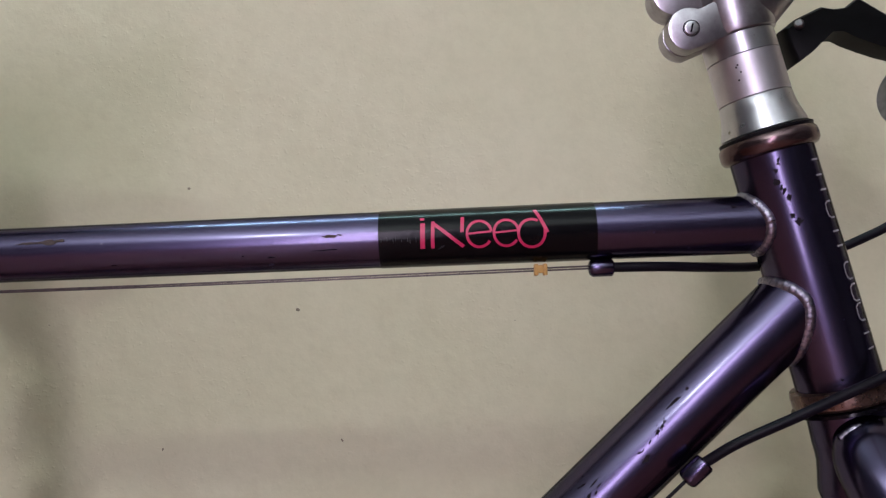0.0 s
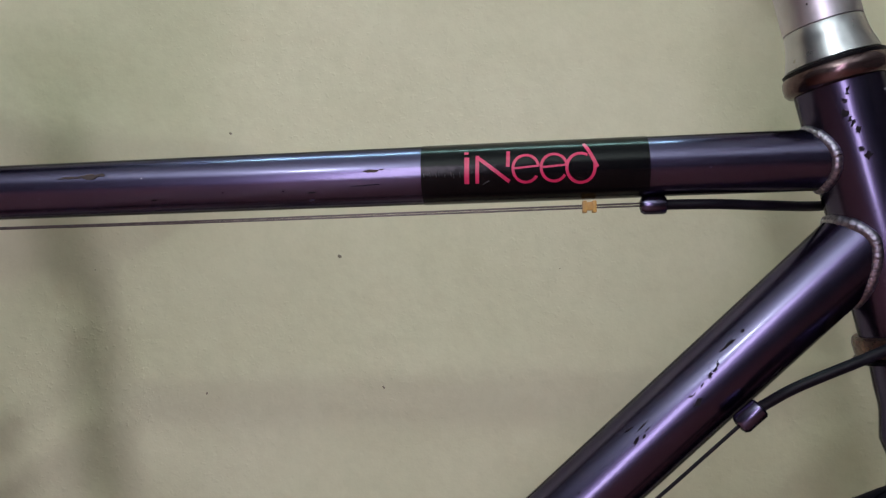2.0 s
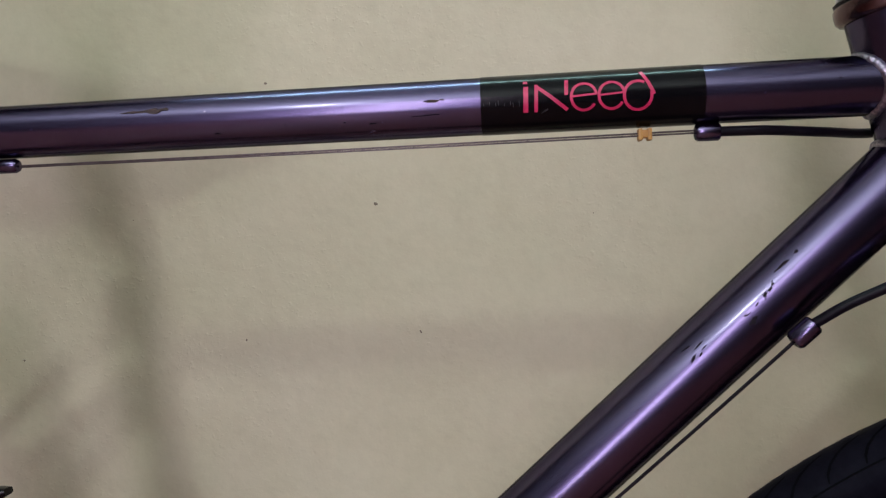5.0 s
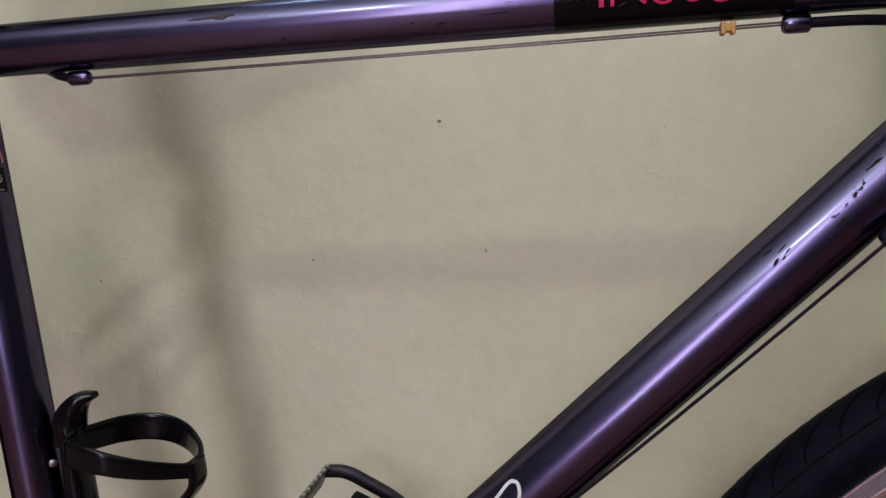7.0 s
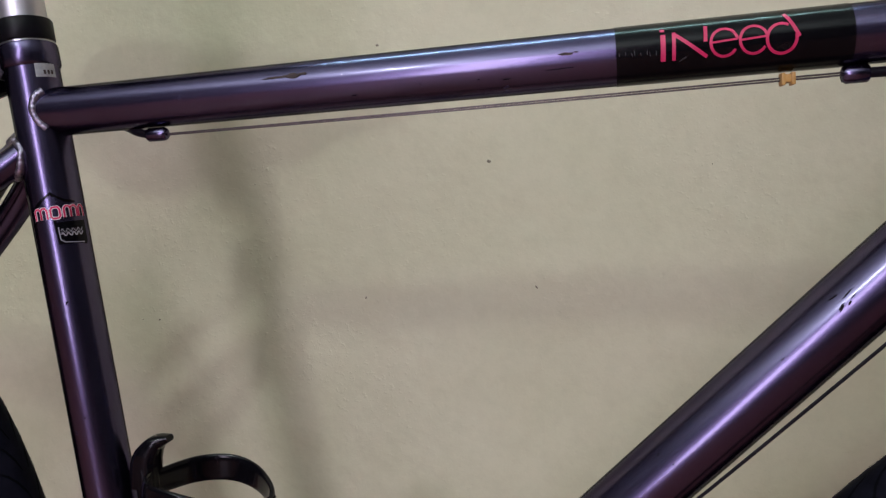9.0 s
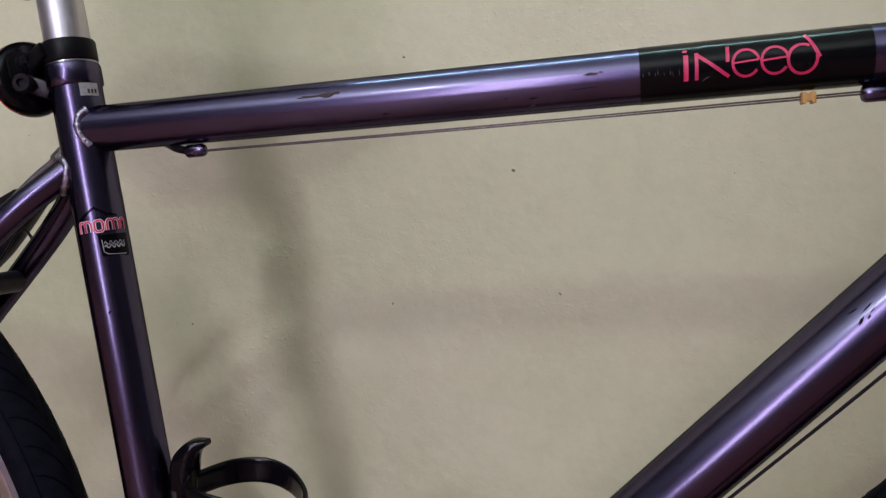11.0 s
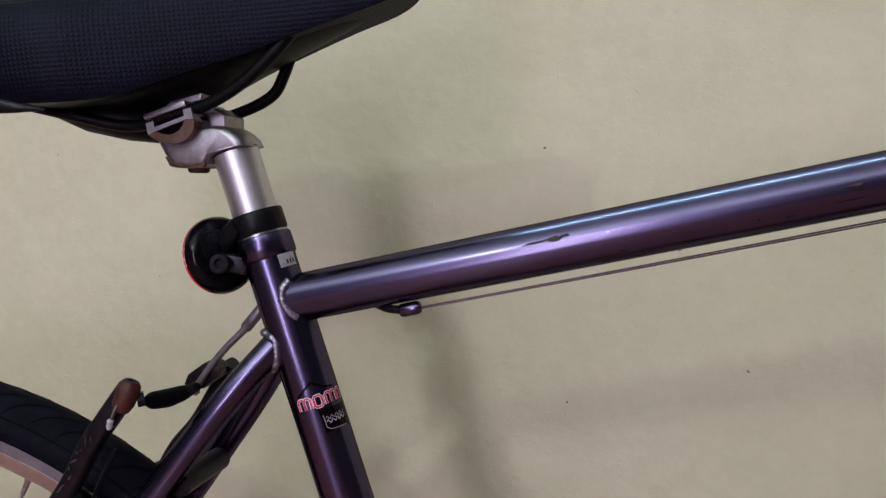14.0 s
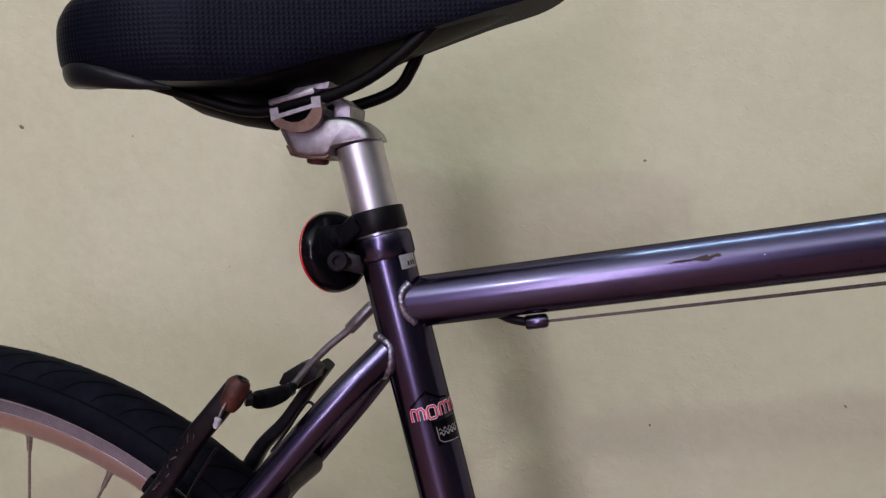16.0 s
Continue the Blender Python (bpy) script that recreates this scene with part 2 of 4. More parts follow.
def turned(bm, base, axis, profile, n=40, caps=True):
    """A body turned round an axis: profile of (height, radius)."""
    a, u, v = basis(axis)
    skin(bm, [ring(Vector(base) + a * h, u, v, r, n=n) for h, r in profile], caps=caps)
    return bm


def rod(p0, p1, r0, r1=None, n=32, edge=0.0):
    bm = bmesh.new()
    p0, p1 = Vector(p0), Vector(p1)
    r1 = r0 if r1 is None else r1
    L = (p1 - p0).length
    prof = [(0, r0), (L, r1)] if not edge else [(0, r0 - edge), (edge * 0.3, r0 - edge * 0.3), (edge, r0), (L - edge, r1), (L - edge * 0.3, r1 - edge * 0.3), (L, r1 - edge)]
    return turned(bm, p0, p1 - p0, prof, n)


def smooth_path(points, steps=8):
    """A Catmull-Rom line through points."""
    P = [Vector(p) for p in points]
    P = [P[0] * 2 - P[1]] + P + [P[-1] * 2 - P[-2]]
    out = []
    for i in range(1, len(P) - 2):
        for k in range(steps):
            t = k / steps
            a, b, c, d = P[i - 1], P[i], P[i + 1], P[i + 2]
            out.append(0.5 * ((2 * b) + (c - a) * t + (2 * a - 5 * b + 4 * c - d) * t * t + (3 * b - a - 3 * c + d) * t ** 3))
    out.append(P[-2])
    return out


def sweep(points, ru, rv=None, n=12, steps=8, hint=None, bm=None, square=0.0):
    """A bar along a smooth line; ru, rv may be lists, one for each given point."""
    bm = bm or bmesh.new()
    line = smooth_path(points, steps)
    m = len(line) - 1

    def at(val, i):
        if isinstance(val, (int, float)):
            return val
        x = i / m * (len(val) - 1)
        k = min(int(x), len(val) - 2)
        return val[k] + (val[k + 1] - val[k]) * (x - k)
    rings, u = [], None
    for i, p in enumerate(line):
        d = (line[min(i + 1, m)] - line[max(i - 1, 0)]).normalized()
        if u is None or hint:
            _, u, w = basis(d, hint)
        else:
            u = (u - d * u.dot(d)).normalized()
            w = d.cross(u)
        r1 = at(ru, i)
        r2 = at(rv, i) if rv is not None else r1
        pts = []
        for k in range(n):
            a = 2 * math.pi * (k + 0.5) / n
            ca, sa = math.cos(a), math.sin(a)
            if square:
                e = 1 - square
                ca, sa = math.copysign(abs(ca) ** e, ca), math.copysign(abs(sa) ** e, sa)
            pts.append(p + u * r1 * ca + w * r2 * sa)
        rings.append(pts)
    skin(bm, rings)
    return bm


def block(center, size, turn=(0, 0, 0), bevel=0.001, bm=None, seg=2):
    """A box with rounded edges."""
    b = bmesh.new()
    bmesh.ops.create_cube(b, size=1.0)
    bmesh.ops.scale(b, vec=size, verts=b.verts)
    if bevel:
        bmesh.ops.bevel(b, geom=list(b.edges), offset=bevel, segments=seg, profile=0.6, affect="EDGES")
    bmesh.ops.transform(b, matrix=pose(*center, *turn), verts=b.verts)
    if bm is None:
        return b
    tmp = bpy.data.meshes.new("tmp")
    b.to_mesh(tmp)
    b.free()
    bm.from_mesh(tmp)
    bpy.data.meshes.remove(tmp)
    return bm


def plate(outline, y0, y1, bevel=0.0, seg=2):
    """A side-view outline of (x, z), given thickness across."""
    b = bmesh.new()
    f = b.faces.new([b.verts.new((x, y0, z)) for x, z in outline])
    r = bmesh.ops.extrude_face_region(b, geom=[f])
    bmesh.ops.translate(b, vec=(0, y1 - y0, 0), verts=[e for e in r["geom"] if isinstance(e, bmesh.types.BMVert)])
    if bevel:
        edges = [e for e in b.edges if abs(e.verts[0].co.y - e.verts[1].co.y) < 1e-6]
        bmesh.ops.bevel(b, geom=edges, offset=bevel, segments=seg, profile=0.6, affect="EDGES")
    return b


class Tube:
    """A straight tube in the bicycle's mid plane; wraps flat shapes round its skin."""

    def __init__(self, a, b, r0, r1=None):
        self.a, self.b = V(a[0], 0, a[1]), V(b[0], 0, b[1])
        self.r0, self.r1 = r0, r0 if r1 is None else r1
        self.L = (self.b - self.a).length
        self.d = (self.b - self.a).normalized()
        up = V(-self.d.z, 0, self.d.x)
        self.up = up if up.z > 0 or (abs(up.z) < 0.5 and up.x > 0) else -up

    def r(self, u):
        return self.r0 + (self.r1 - self.r0) * u / self.L

    def at(self, u, deg, lift=0.0):
        r = self.r(u) + lift
        t = radians(deg)
        return self.a + self.d * u + V(0, -1, 0) * (r * math.cos(t)) + self.up * (r * math.sin(t))

    def body(self, n=64):
        bm = bmesh.new()
        return turned(bm, self.a, self.d, [(0, self.r0), (self.L, self.r1)], n)

    def patch(self, u0, u1, d0, d1, lift=0.00025, nu=8, nd=24, bm=None):
        """A film laid on the skin between two lengths and two angles."""
        bm = bm or bmesh.new()
        rings = [[self.at(u0 + (u1 - u0) * i / nu, d0 + (d1 - d0) * k / nd, lift) for k in range(nd + 1)] for i in range(nu + 1)]
        skin(bm, rings, closed=False, caps=False)
        return bm

    def stroke(self, line, width, lift=0.0005, bm=None, closed=False):
        """A printed line: points (u, v) with v the height round the skin in metres."""
        bm = bm or bmesh.new()
        P = [Vector((p[0], p[1])) for p in line]
        fine = []
        for p, q in zip(P, P[1:]):
            k = max(1, int((q - p).length / 0.0012))
            fine += [p.lerp(q, i / k) for i in range(k)]
        fine.append(P[-1])
        rings = []
        for i, p in enumerate(fine):
            if closed:
                d = fine[(i + 1) % (len(fine) - 1)] - fine[(i - 1) % (len(fine) - 1)]
            else:
                d = fine[min(i + 1, len(fine) - 1)] - fine[max(i - 1, 0)]
            d.normalize()
            nrm = Vector((-d.y, d.x)) * width / 2
            rings.append([self.at(q.x, math.degrees(q.y / self.r(q.x)), lift) for q in (p + nrm, p, p - nrm)])
        skin(bm, rings, closed=False, caps=False)
        return bm

    def fleck(self, u, deg, lu, lv, turn=0.0, seed=0, lift=0.0003, bm=None):
        """A ragged chip in the lacquer."""
        bm = bm or bmesh.new()
        rnd = random.Random(seed)
        n = 20
        c = bm.verts.new(self.at(u, deg, lift))
        vs = []
        for i in range(n):
            a = 2 * math.pi * i / n
            k = rnd.uniform(0.40, 1.15)
            x, y = 0.8 * lu / 2 * k * math.cos(a), 0.72 * lv / 2 * k * math.sin(a)
            x, y = x * math.cos(turn) - y * math.sin(turn), x * math.sin(turn) + y * math.cos(turn)
            vs.append(bm.verts.new(self.at(u + x, deg + math.degrees(y / self.r(u)), lift)))
        for i in range(n):
            bm.faces.new((c, vs[i], vs[(i + 1) % n]))
        return bm


def weld_ring(tube, other, bead=0.0030, n=72):
    """The bead where a tube's far end meets the side of another round tube, both in the mid plane."""
    pts = []
    for i in range(n + 1):
        deg = 360 * i / n
        # walk along the tube's skin till it meets the other tube's skin
        best, best_u = 9, 0
        for k in range(400):
            u = tube.L - 0.085 + 0.085 * k / 400
            q = tube.at(u, deg, -0.08 * tube.r0) - other.a
            dist = abs((q - other.d * q.dot(other.d)).length - other.r(min(max(q.dot(other.d), 0), other.L)))
            if dist < best:
                best, best_u = dist, u
        pts.append(tube.at(best_u, deg, -0.0011))
    return ripple(pts, bead, n)


def ripple(points, bead, seed, depth=0.06):
    """A weld bead: one run of overlapping uneven ripples along a line of points."""
    rnd = random.Random(seed)
    P = [Vector(p) for p in points]
    line = []
    step = 0.00042
    for p, q in zip(P, P[1:]):
        k = max(1, int((q - p).length / step))
        line += [p.lerp(q, i / k) for i in range(k)]
    line.append(P[-1])
    sizes, phase, pitch = [], 0.0, 0.0021
    swell = 1.0
    for _ in line:
        phase += step / pitch
        if phase > 1:
            phase, pitch, swell = phase - 1, rnd.uniform(0.0016, 0.0027), rnd.uniform(0.94, 1.08)
        sizes.append(bead * swell * (1.03 - depth + depth * math.sin(math.pi * phase)))
    return sweep(line, sizes, n=12, steps=1)

# ---- the room ----


def slab(name, lo, hi, mat, label, cat):
    bm = bmesh.new()
    bmesh.ops.create_cube(bm, size=1.0)
    lo, hi = Vector(lo), Vector(hi)
    bmesh.ops.scale(bm, vec=hi - lo, verts=bm.verts)
    bmesh.ops.translate(bm, vec=(lo + hi) / 2, verts=bm.verts)
    return tagged(part(name, bm, mat, smooth=False), label, cat, kind="structure")


WALL_Y = 0.243
# unseen walls, set dark so that tubes and metal reflect little
DIM = surface("dark_surround_grey", (0.10, 0.10, 0.11), (0.15, 0.15, 0.16), (0.6, 0.8), scale=3, bump=0.2, bump_scale=80)
slab("floor", (-3.6, -5.0, -0.1), (4.2, WALL_Y, 0.0), FLOOR, "smooth red-brown oxide floor under the bicycle", "floor")
slab("wall_north", (-3.6, WALL_Y, -0.1), (4.2, WALL_Y + 0.15, 2.9), WALL, "pale yellow-green painted plaster wall behind the bicycle", "wall")
slab("wall_south", (-3.6, -5.15, -0.1), (4.2, -5.0, 2.9), DIM, "unseen wall across the room, dark grey to keep reflections dark", "wall")
slab("wall_west", (-3.75, -5.15, -0.1), (-3.6, WALL_Y + 0.15, 2.9), DIM, "unseen end wall, dark grey to keep reflections dark", "wall")
slab("wall_east", (4.2, -5.15, -0.1), (4.35, WALL_Y + 0.15, 2.9), DIM, "unseen end wall, dark grey to keep reflections dark", "wall")
slab("ceiling", (-3.75, -5.15, 2.9), (4.35, WALL_Y + 0.15, 3.0), CEIL, "unseen ceiling, tinted aqua to bounce teal light", "ceiling")

# ---- the bicycle ----
STAND = pose(0, 0, 0.0065, 0, -1.25, 0)
bike = tagged(new("bicycle"), "purple-grey metallic city bicycle standing beside the yellow wall", "bicycle")
bike.matrix_world = STAND

TT = Tube((0.013, 0.7264), (0.556, 0.7990), 0.0145, 0.0153)
ST = Tube((0.1263, 0.26), (0.0045, 0.7665), 0.01555)
DT = Tube((0.1430, 0.26), (0.5794, 0.7686), 0.0181, 0.0196)
HT = Tube((0.5958, 0.7190), (0.5530, 0.8358), 0.0213)

top_tube = part("top_tube", TT.body(), PAINT, bike)
seat_tube = part("seat_tube", ST.body(), PAINT, bike)
down_tube = part("down_tube", DT.body(), PAINT, bike)
head_tube = part("head_tube", HT.body(), PAINT, bike)
part("bottom_bracket", rod((0.133, -0.036, 0.26), (0.133, 0.036, 0.26), 0.021, edge=0.002), PAINT, bike)

part("weld_bead", weld_ring(TT, HT), WELD, bike, "knobbly weld bead")
for side in (-1, 1):
    arc = [(0.0262, side * 0.0070, 0.7415), (0.0218, side * 0.0118, 0.7392), (0.0190, side * 0.0146, 0.7355), (0.0180, side * 0.0153, 0.7310), (0.0186, side * 0.0152, 0.7262), (0.0212, side * 0.0142, 0.7212), (0.0250, side * 0.0118, 0.7172), (0.0300, side * 0.0070, 0.7140)]
    part("weld_bead", ripple([V(p.x + 0.0016, p.y * 0.84, p.z) for p in smooth_path(arc[1:-1], 4)], 0.0028, 30 + side, 0.08), WELD, bike, "knobbly weld bead")
part("weld_bead", weld_ring(DT, HT), WELD, bike, "knobbly weld bead")

# black wrap on the top tube with a pink mark of bars and rings
decal = part("decal", TT.patch(0.3423, 0.4547, -150, 150, 0.00025, 12, 60), DECAL, top_tube, "black vinyl wrap with a pink printed mark")


def ring_line(cu, cv, ru, rv, a0=0, a1=360, n=28):
    return [(cu + ru * math.cos(radians(a0 + (a1 - a0) * i / n)), cv + rv * math.sin(radians(a0 + (a1 - a0) * i / n))) for i in range(n + 1)]


mark_w = 0.0018
part("printed_bar", TT.stroke([(0.3651, -0.0066), (0.3655, 0.0066)], 0.0024), PINK, decal)
part("printed_spot", TT.stroke([(0.3652, 0.0082), (0.3653, 0.0098)], 0.0022), PINK, decal)
zigzag = TT.stroke([(0.3703, -0.0066), (0.3708, 0.0074)], mark_w)
TT.stroke([(0.3706, 0.0064), (0.3862, -0.0062)], mark_w, bm=zigzag)
TT.stroke([(0.3856, 0.0010), (0.3861, 0.0094)], mark_w, bm=zigzag)
part("printed_zigzag", zigzag, PINK, decal)
for cu, turn in ((0.3944, 8), (0.4082, 8)):
    part("printed_ring", TT.stroke(ring_line(cu, -0.0001, 0.0063, 0.0067, turn, turn + 318), 0.0014), PINK, decal)
    part("printed_bar", TT.stroke([(cu - 0.0060, 0.0001), (cu + 0.0062, 0.0009)], 0.0010), PINK, decal)
part("printed_ring", TT.stroke(ring_line(0.4212, -0.0008, 0.0068, 0.0072, 60, 372), 0.0015), PINK, decal)
part("printed_bar", TT.stroke([(0.4232, 0.0124), (0.4292, -0.0008)], mark_w), PINK, decal)
part("scrape_glint", TT.fleck(0.3745, -24, 0.0075, 0.0014, 0.55, 7, 0.0004), SCRAPE_GLINT, decal)
# scratches with the broken highlight over them, painted as a row of grey flecks
for k in range(9):
    part("scrape_glint", TT.fleck(0.3438 + 0.0025 * k + 0.0006 * (k % 3), -6 + 3 * (k % 2) - 0.5 * k, 0.0005, 0.0030 + 0.0006 * (k % 4), 0.1, 300 + k, 0.0004), SCRAPE_GLINT, decal)

# rubbed spots and chips
for i, (u, d, lu, lv, mat) in enumerate([
        (0.3170, 7, 0.0100, 0.0026, RUB), (0.1580, 18.5, 0.020, 0.0022, RUB), (0.1690, 19.5, 0.018, 0.0042, RUB), (0.1745, 22.0, 0.009, 0.0030, RUB), (0.3225, 9, 0.0040, 0.0012, RUB),
        (0.314, -20.5, 0.020, 0.0008, CHIP), (0.2861, -31, 0.0060, 0.0011, CHIP), (0.2714, -25.7, 0.0028, 0.0011, CHIP), (0.2028, -35, 0.0050, 0.0012, CHIP), (0.240, -24, 0.0018, 0.0009, CHIP),
        (0.5246, 33, 0.004, 0.0014, CHIP), (0.5189, 8, 0.0022, 0.0010, CHIP), (0.0710, -3, 0.0020, 0.0012, CHIP), (0.1973, 11, 0.0016, 0.0010, GREY_PRINT)]):
    part("paint_chip", TT.fleck(u, d, lu, lv, 0.03, i), mat, top_tube)
for i, (u, d, lu, lv, turn) in enumerate([
        (0.5838, 36.7, 0.0036, 0.0024, 0.2), (0.5752, 35.8, 0.0105, 0.0026, -0.05), (0.5702, 36.2, 0.0050, 0.0012, 0.0), (0.5641, 25.6, 0.0034, 0.0020, 0.3), (0.5615, 22.8, 0.0040, 0.0030, 0.0), (0.5578, 22.1, 0.0062, 0.0034, 0.5),
        (0.5516, 19.1, 0.0040, 0.0012, 0.3), (0.5443, 18.3, 0.0050, 0.0014, -0.5), (0.5450, 5.6, 0.0085, 0.0046, 0.2), (0.5122, 43.0, 0.0085, 0.0012, -0.2), (0.5185, 25.4, 0.0050, 0.0010, 0.1), (0.5152, 21.3, 0.0040, 0.0016, 0.4),
        (0.5177, 33.0, 0.0100, 0.0012, 0.1), (0.5109, 23.6, 0.0070, 0.0026, 0.3), (0.4735, 24.8, 0.0018, 0.0012, 0), (0.4378, 3.4, 0.0014, 0.0010, 0), (0.3946, 41.6, 0.0022, 0.0014, 0.3), (0.3974, 15.7, 0.0016, 0.0011, 0)]):
    part("paint_chip", DT.fleck(u, d, lu, lv, turn, 40 + i), CHIP, down_tube)
    near = random.Random(200 + i)
    for k in range(2 if 0.54 < u < 0.57 else 0):
        part("paint_chip", DT.fleck(u + near.uniform(-0.005, 0.005), d + near.uniform(-4, 5), near.uniform(0.0008, 0.0022), near.uniform(0.0005, 0.0010), near.uniform(-0.3, 0.6), 240 + 3 * i + k), CHIP, down_tube)
for i, (u, d, lu, lv) in enumerate([
        (0.1190, -15.8, 0.0050, 0.0022), (0.1170, -17.5, 0.0026, 0.0024), (0.1141, -22.3, 0.0030, 0.0044), (0.1080, -25.7, 0.0066, 0.0056), (0.1050, -22.0, 0.0040, 0.0026), (0.1031, -19.4, 0.0060, 0.0026), (0.0992, -15.8, 0.0052, 0.0044), (0.0901, -18.1, 0.0042, 0.0046), (0.0865, -12.6, 0.0056, 0.0062), (0.0604, -21.9, 0.0013, 0.001), (0.0064, -17.7, 0.0018, 0.003)]):
    part("paint_chip", HT.fleck(u, d, lu, lv, 0.7, 70 + i), CHIP, head_tube)
for i, (u, d, lu, lv) in enumerate([(0.3643, 20, 0.005, 0.0014), (0.385, -14, 0.0015, 0.001), (0.295, 14, 0.002, 0.0014)]):
    part("paint_chip", ST.fleck(u, d, lu, lv, 0.8, 90 + i), CHIP, seat_tube)

# silver mark down the head tube: short bars, arcs and hooks
for i, (u, h) in enumerate([(0.1148, 0), (0.1067, 0), (0.0990, 0), (0.0885, 1), (0.0774, 0), (0.0698, 0), (0.0567, 1), (0.0455, 1), (0.0355, 1), (0.0249, 0), (0.0172, 0)]):
    v0 = 0.0112
    if h:
        line = [(u + 0.0042, v0 + 0.0052), (u + 0.0042, v0 + 0.002), (u + 0.003, v0 + 0.0004), (u, v0), (u - 0.003, v0 + 0.0004), (u - 0.0042, v0 + 0.002), (u - 0.0042, v0 + 0.0052)]
    else:
        line = [(u, v0), (u, v0 + 0.0052)]
    part("printed_mark", HT.stroke(line, 0.0009), GREY_PRINT, head_tube)

# seat tube badge: red outlined arches over a dark lozenge with silver lines
badge = part("badge", ST.patch(0.3988, 0.4120, 26, 92, 0.00025, 4, 16), DECAL, seat_tube, "small red, white and black printed badge")
for line in ([(0.4140, 0.0070), (0.4033, 0.0076), (0.4000, 0.0150), (0.3982, 0.0240)], [(0.4225, -0.0030), (0.4272, 0.0032), (0.4294, 0.0070), (0.4247, 0.0139), (0.4235, 0.0200)], [(0.4300, 0.0068), (0.4275, 0.0086)]):
    part("printed_line", ST.stroke(line, 0.0013, 0.0004), DECAL, badge)
for v0, w, shut in ((-0.0034, 0.0036, 0), (0.0002, 0.0036, 0), (0.0058, 0.0048, 1), (0.0128, 0.0036, 0), (0.0164, 0.0036, 0), (0.0212, 0.0034, 0)):
    lo, hi = 0.4146, 0.4212
    arch = [(lo, v0), (hi - 0.0014, v0), (hi, v0 + 0.0010), (hi, v0 + w - 0.0010), (hi - 0.0014, v0 + w), (lo, v0 + w)]
    if shut:
        arch = [(lo + 0.0012, v0)] + arch[1:-1] + [(lo + 0.0012, v0 + w), (lo, v0 + w - 0.0010), (lo, v0 + 0.0010), (lo + 0.0012, v0)]
    part("printed_outline", ST.stroke(arch, 0.0019, 0.0005), WHITE_PRINT, badge)
    part("printed_arch", ST.stroke(arch, 0.0011, 0.0007), PINK, badge)
for du, w in ((0.0, 0.0007), (0.0022, 0.0004)):
    wave = [(0.4046 + du + 0.0011 * math.sin(1.9 * k), 0.0094 + 0.0009 * k) for k in range(15)]
    part("printed_line", ST.stroke([(p.x, p.y) for p in smooth_path([(a, b, 0) for a, b in wave], 3)], w, 0.0005), GREY_PRINT, badge)
part("printed_line", ST.stroke([(0.4092, 0.0084), (0.4018, 0.0086), (0.4000, 0.0108), (0.3994, 0.0160), (0.3990, 0.0220)], 0.0005, 0.0005), GREY_PRINT, badge)
sticker = part("size_sticker", ST.patch(0.4985, 0.5068, 42, 86, 0.0004, 3, 10), LABEL_PAPER, seat_tube, "small worn silver paper sticker")
for k in range(3):
    part("printed_bar", ST.patch(0.5000 + 0.0001 * k, 0.5026, 58 + 8 * k, 63 + 8 * k, 0.0006, 2, 3), RUB, sticker)
# outline of a large pale print low on the down tube
part("printed_curve", DT.stroke([(p.x, p.y) for p in smooth_path([(0.305, 0.0090, 0), (0.326, 0.0122, 0), (0.336, 0.0142, 0), (0.3400, 0.0130, 0), (0.3408, 0.0095, 0), (0.3365, 0.0045, 0), (0.326, 0.0010, 0), (0.305, -0.002, 0)], 6)], 0.0019), WHITE_PRINT, down_tube, "thin white printed outline")

# ---- stays ----
for side in (-1, 1):
    sx = 0.004 if side > 0 else 0.0
    part("seat_stay", sweep([(0.0125, side * 0.0080, 0.7000), (-0.0215 + sx, side * 0.0230, 0.6645), (-0.085 + sx, side * 0.0350, 0.5930), (-0.200 + sx, side * 0.052, 0.4650), (-0.300, side * 0.066, 0.352)], [0.0088, 0.0088, 0.0085, 0.008, 0.007], n=28, steps=6), PAINT, bike)
    part("chain_stay", sweep([(0.125, side * 0.022, 0.262), (0.03, side * 0.040, 0.283), (-0.15, side * 0.056, 0.318), (-0.300, side * 0.066, 0.345)], [0.011, 0.010, 0.009, 0.007], n=20, steps=6), PAINT, bike)
    part("dropout", block((-0.302, side * 0.066, 0.347), (0.036, 0.006, 0.032), (0, 25, 0), 0.002), PAINT, bike)
    arc = [(0.0036, side * 0.0085, 0.7090), (0.0062, side * 0.0110, 0.7086), (0.0108, side * 0.0142, 0.7066), (0.0136, side * 0.0158, 0.7035), (0.0140, side * 0.0164, 0.6990), (0.0136, side * 0.0160, 0.6930), (0.0108, side * 0.0142, 0.6890), (0.0080, side * 0.0110, 0.6872)]
    part("weld_bead", ripple([V(p.x - 0.0008, p.y * 0.86, p.z) for p in smooth_path(arc, 4)], 0.0026, 60 + side, 0.08), WELD, bike, "knobbly weld bead")
part("stay_bridge", rod((-0.0500, -0.026, 0.6210), (-0.0500, 0.022, 0.6210), 0.0075, n=20), ARM, bike, "dull dark metal bridge tube")

# ---- seat collar, shim, post ----
up = (ST.b - ST.a).normalized()


def post(h, side=0.0, fwd=0.0):
    """A place h metres up the seat tube's axis from its top end, fwd ahead of it."""
    f = V(up.z, 0, -up.x)
    return ST.b + up * h + f * fwd + V(0, side, 0)


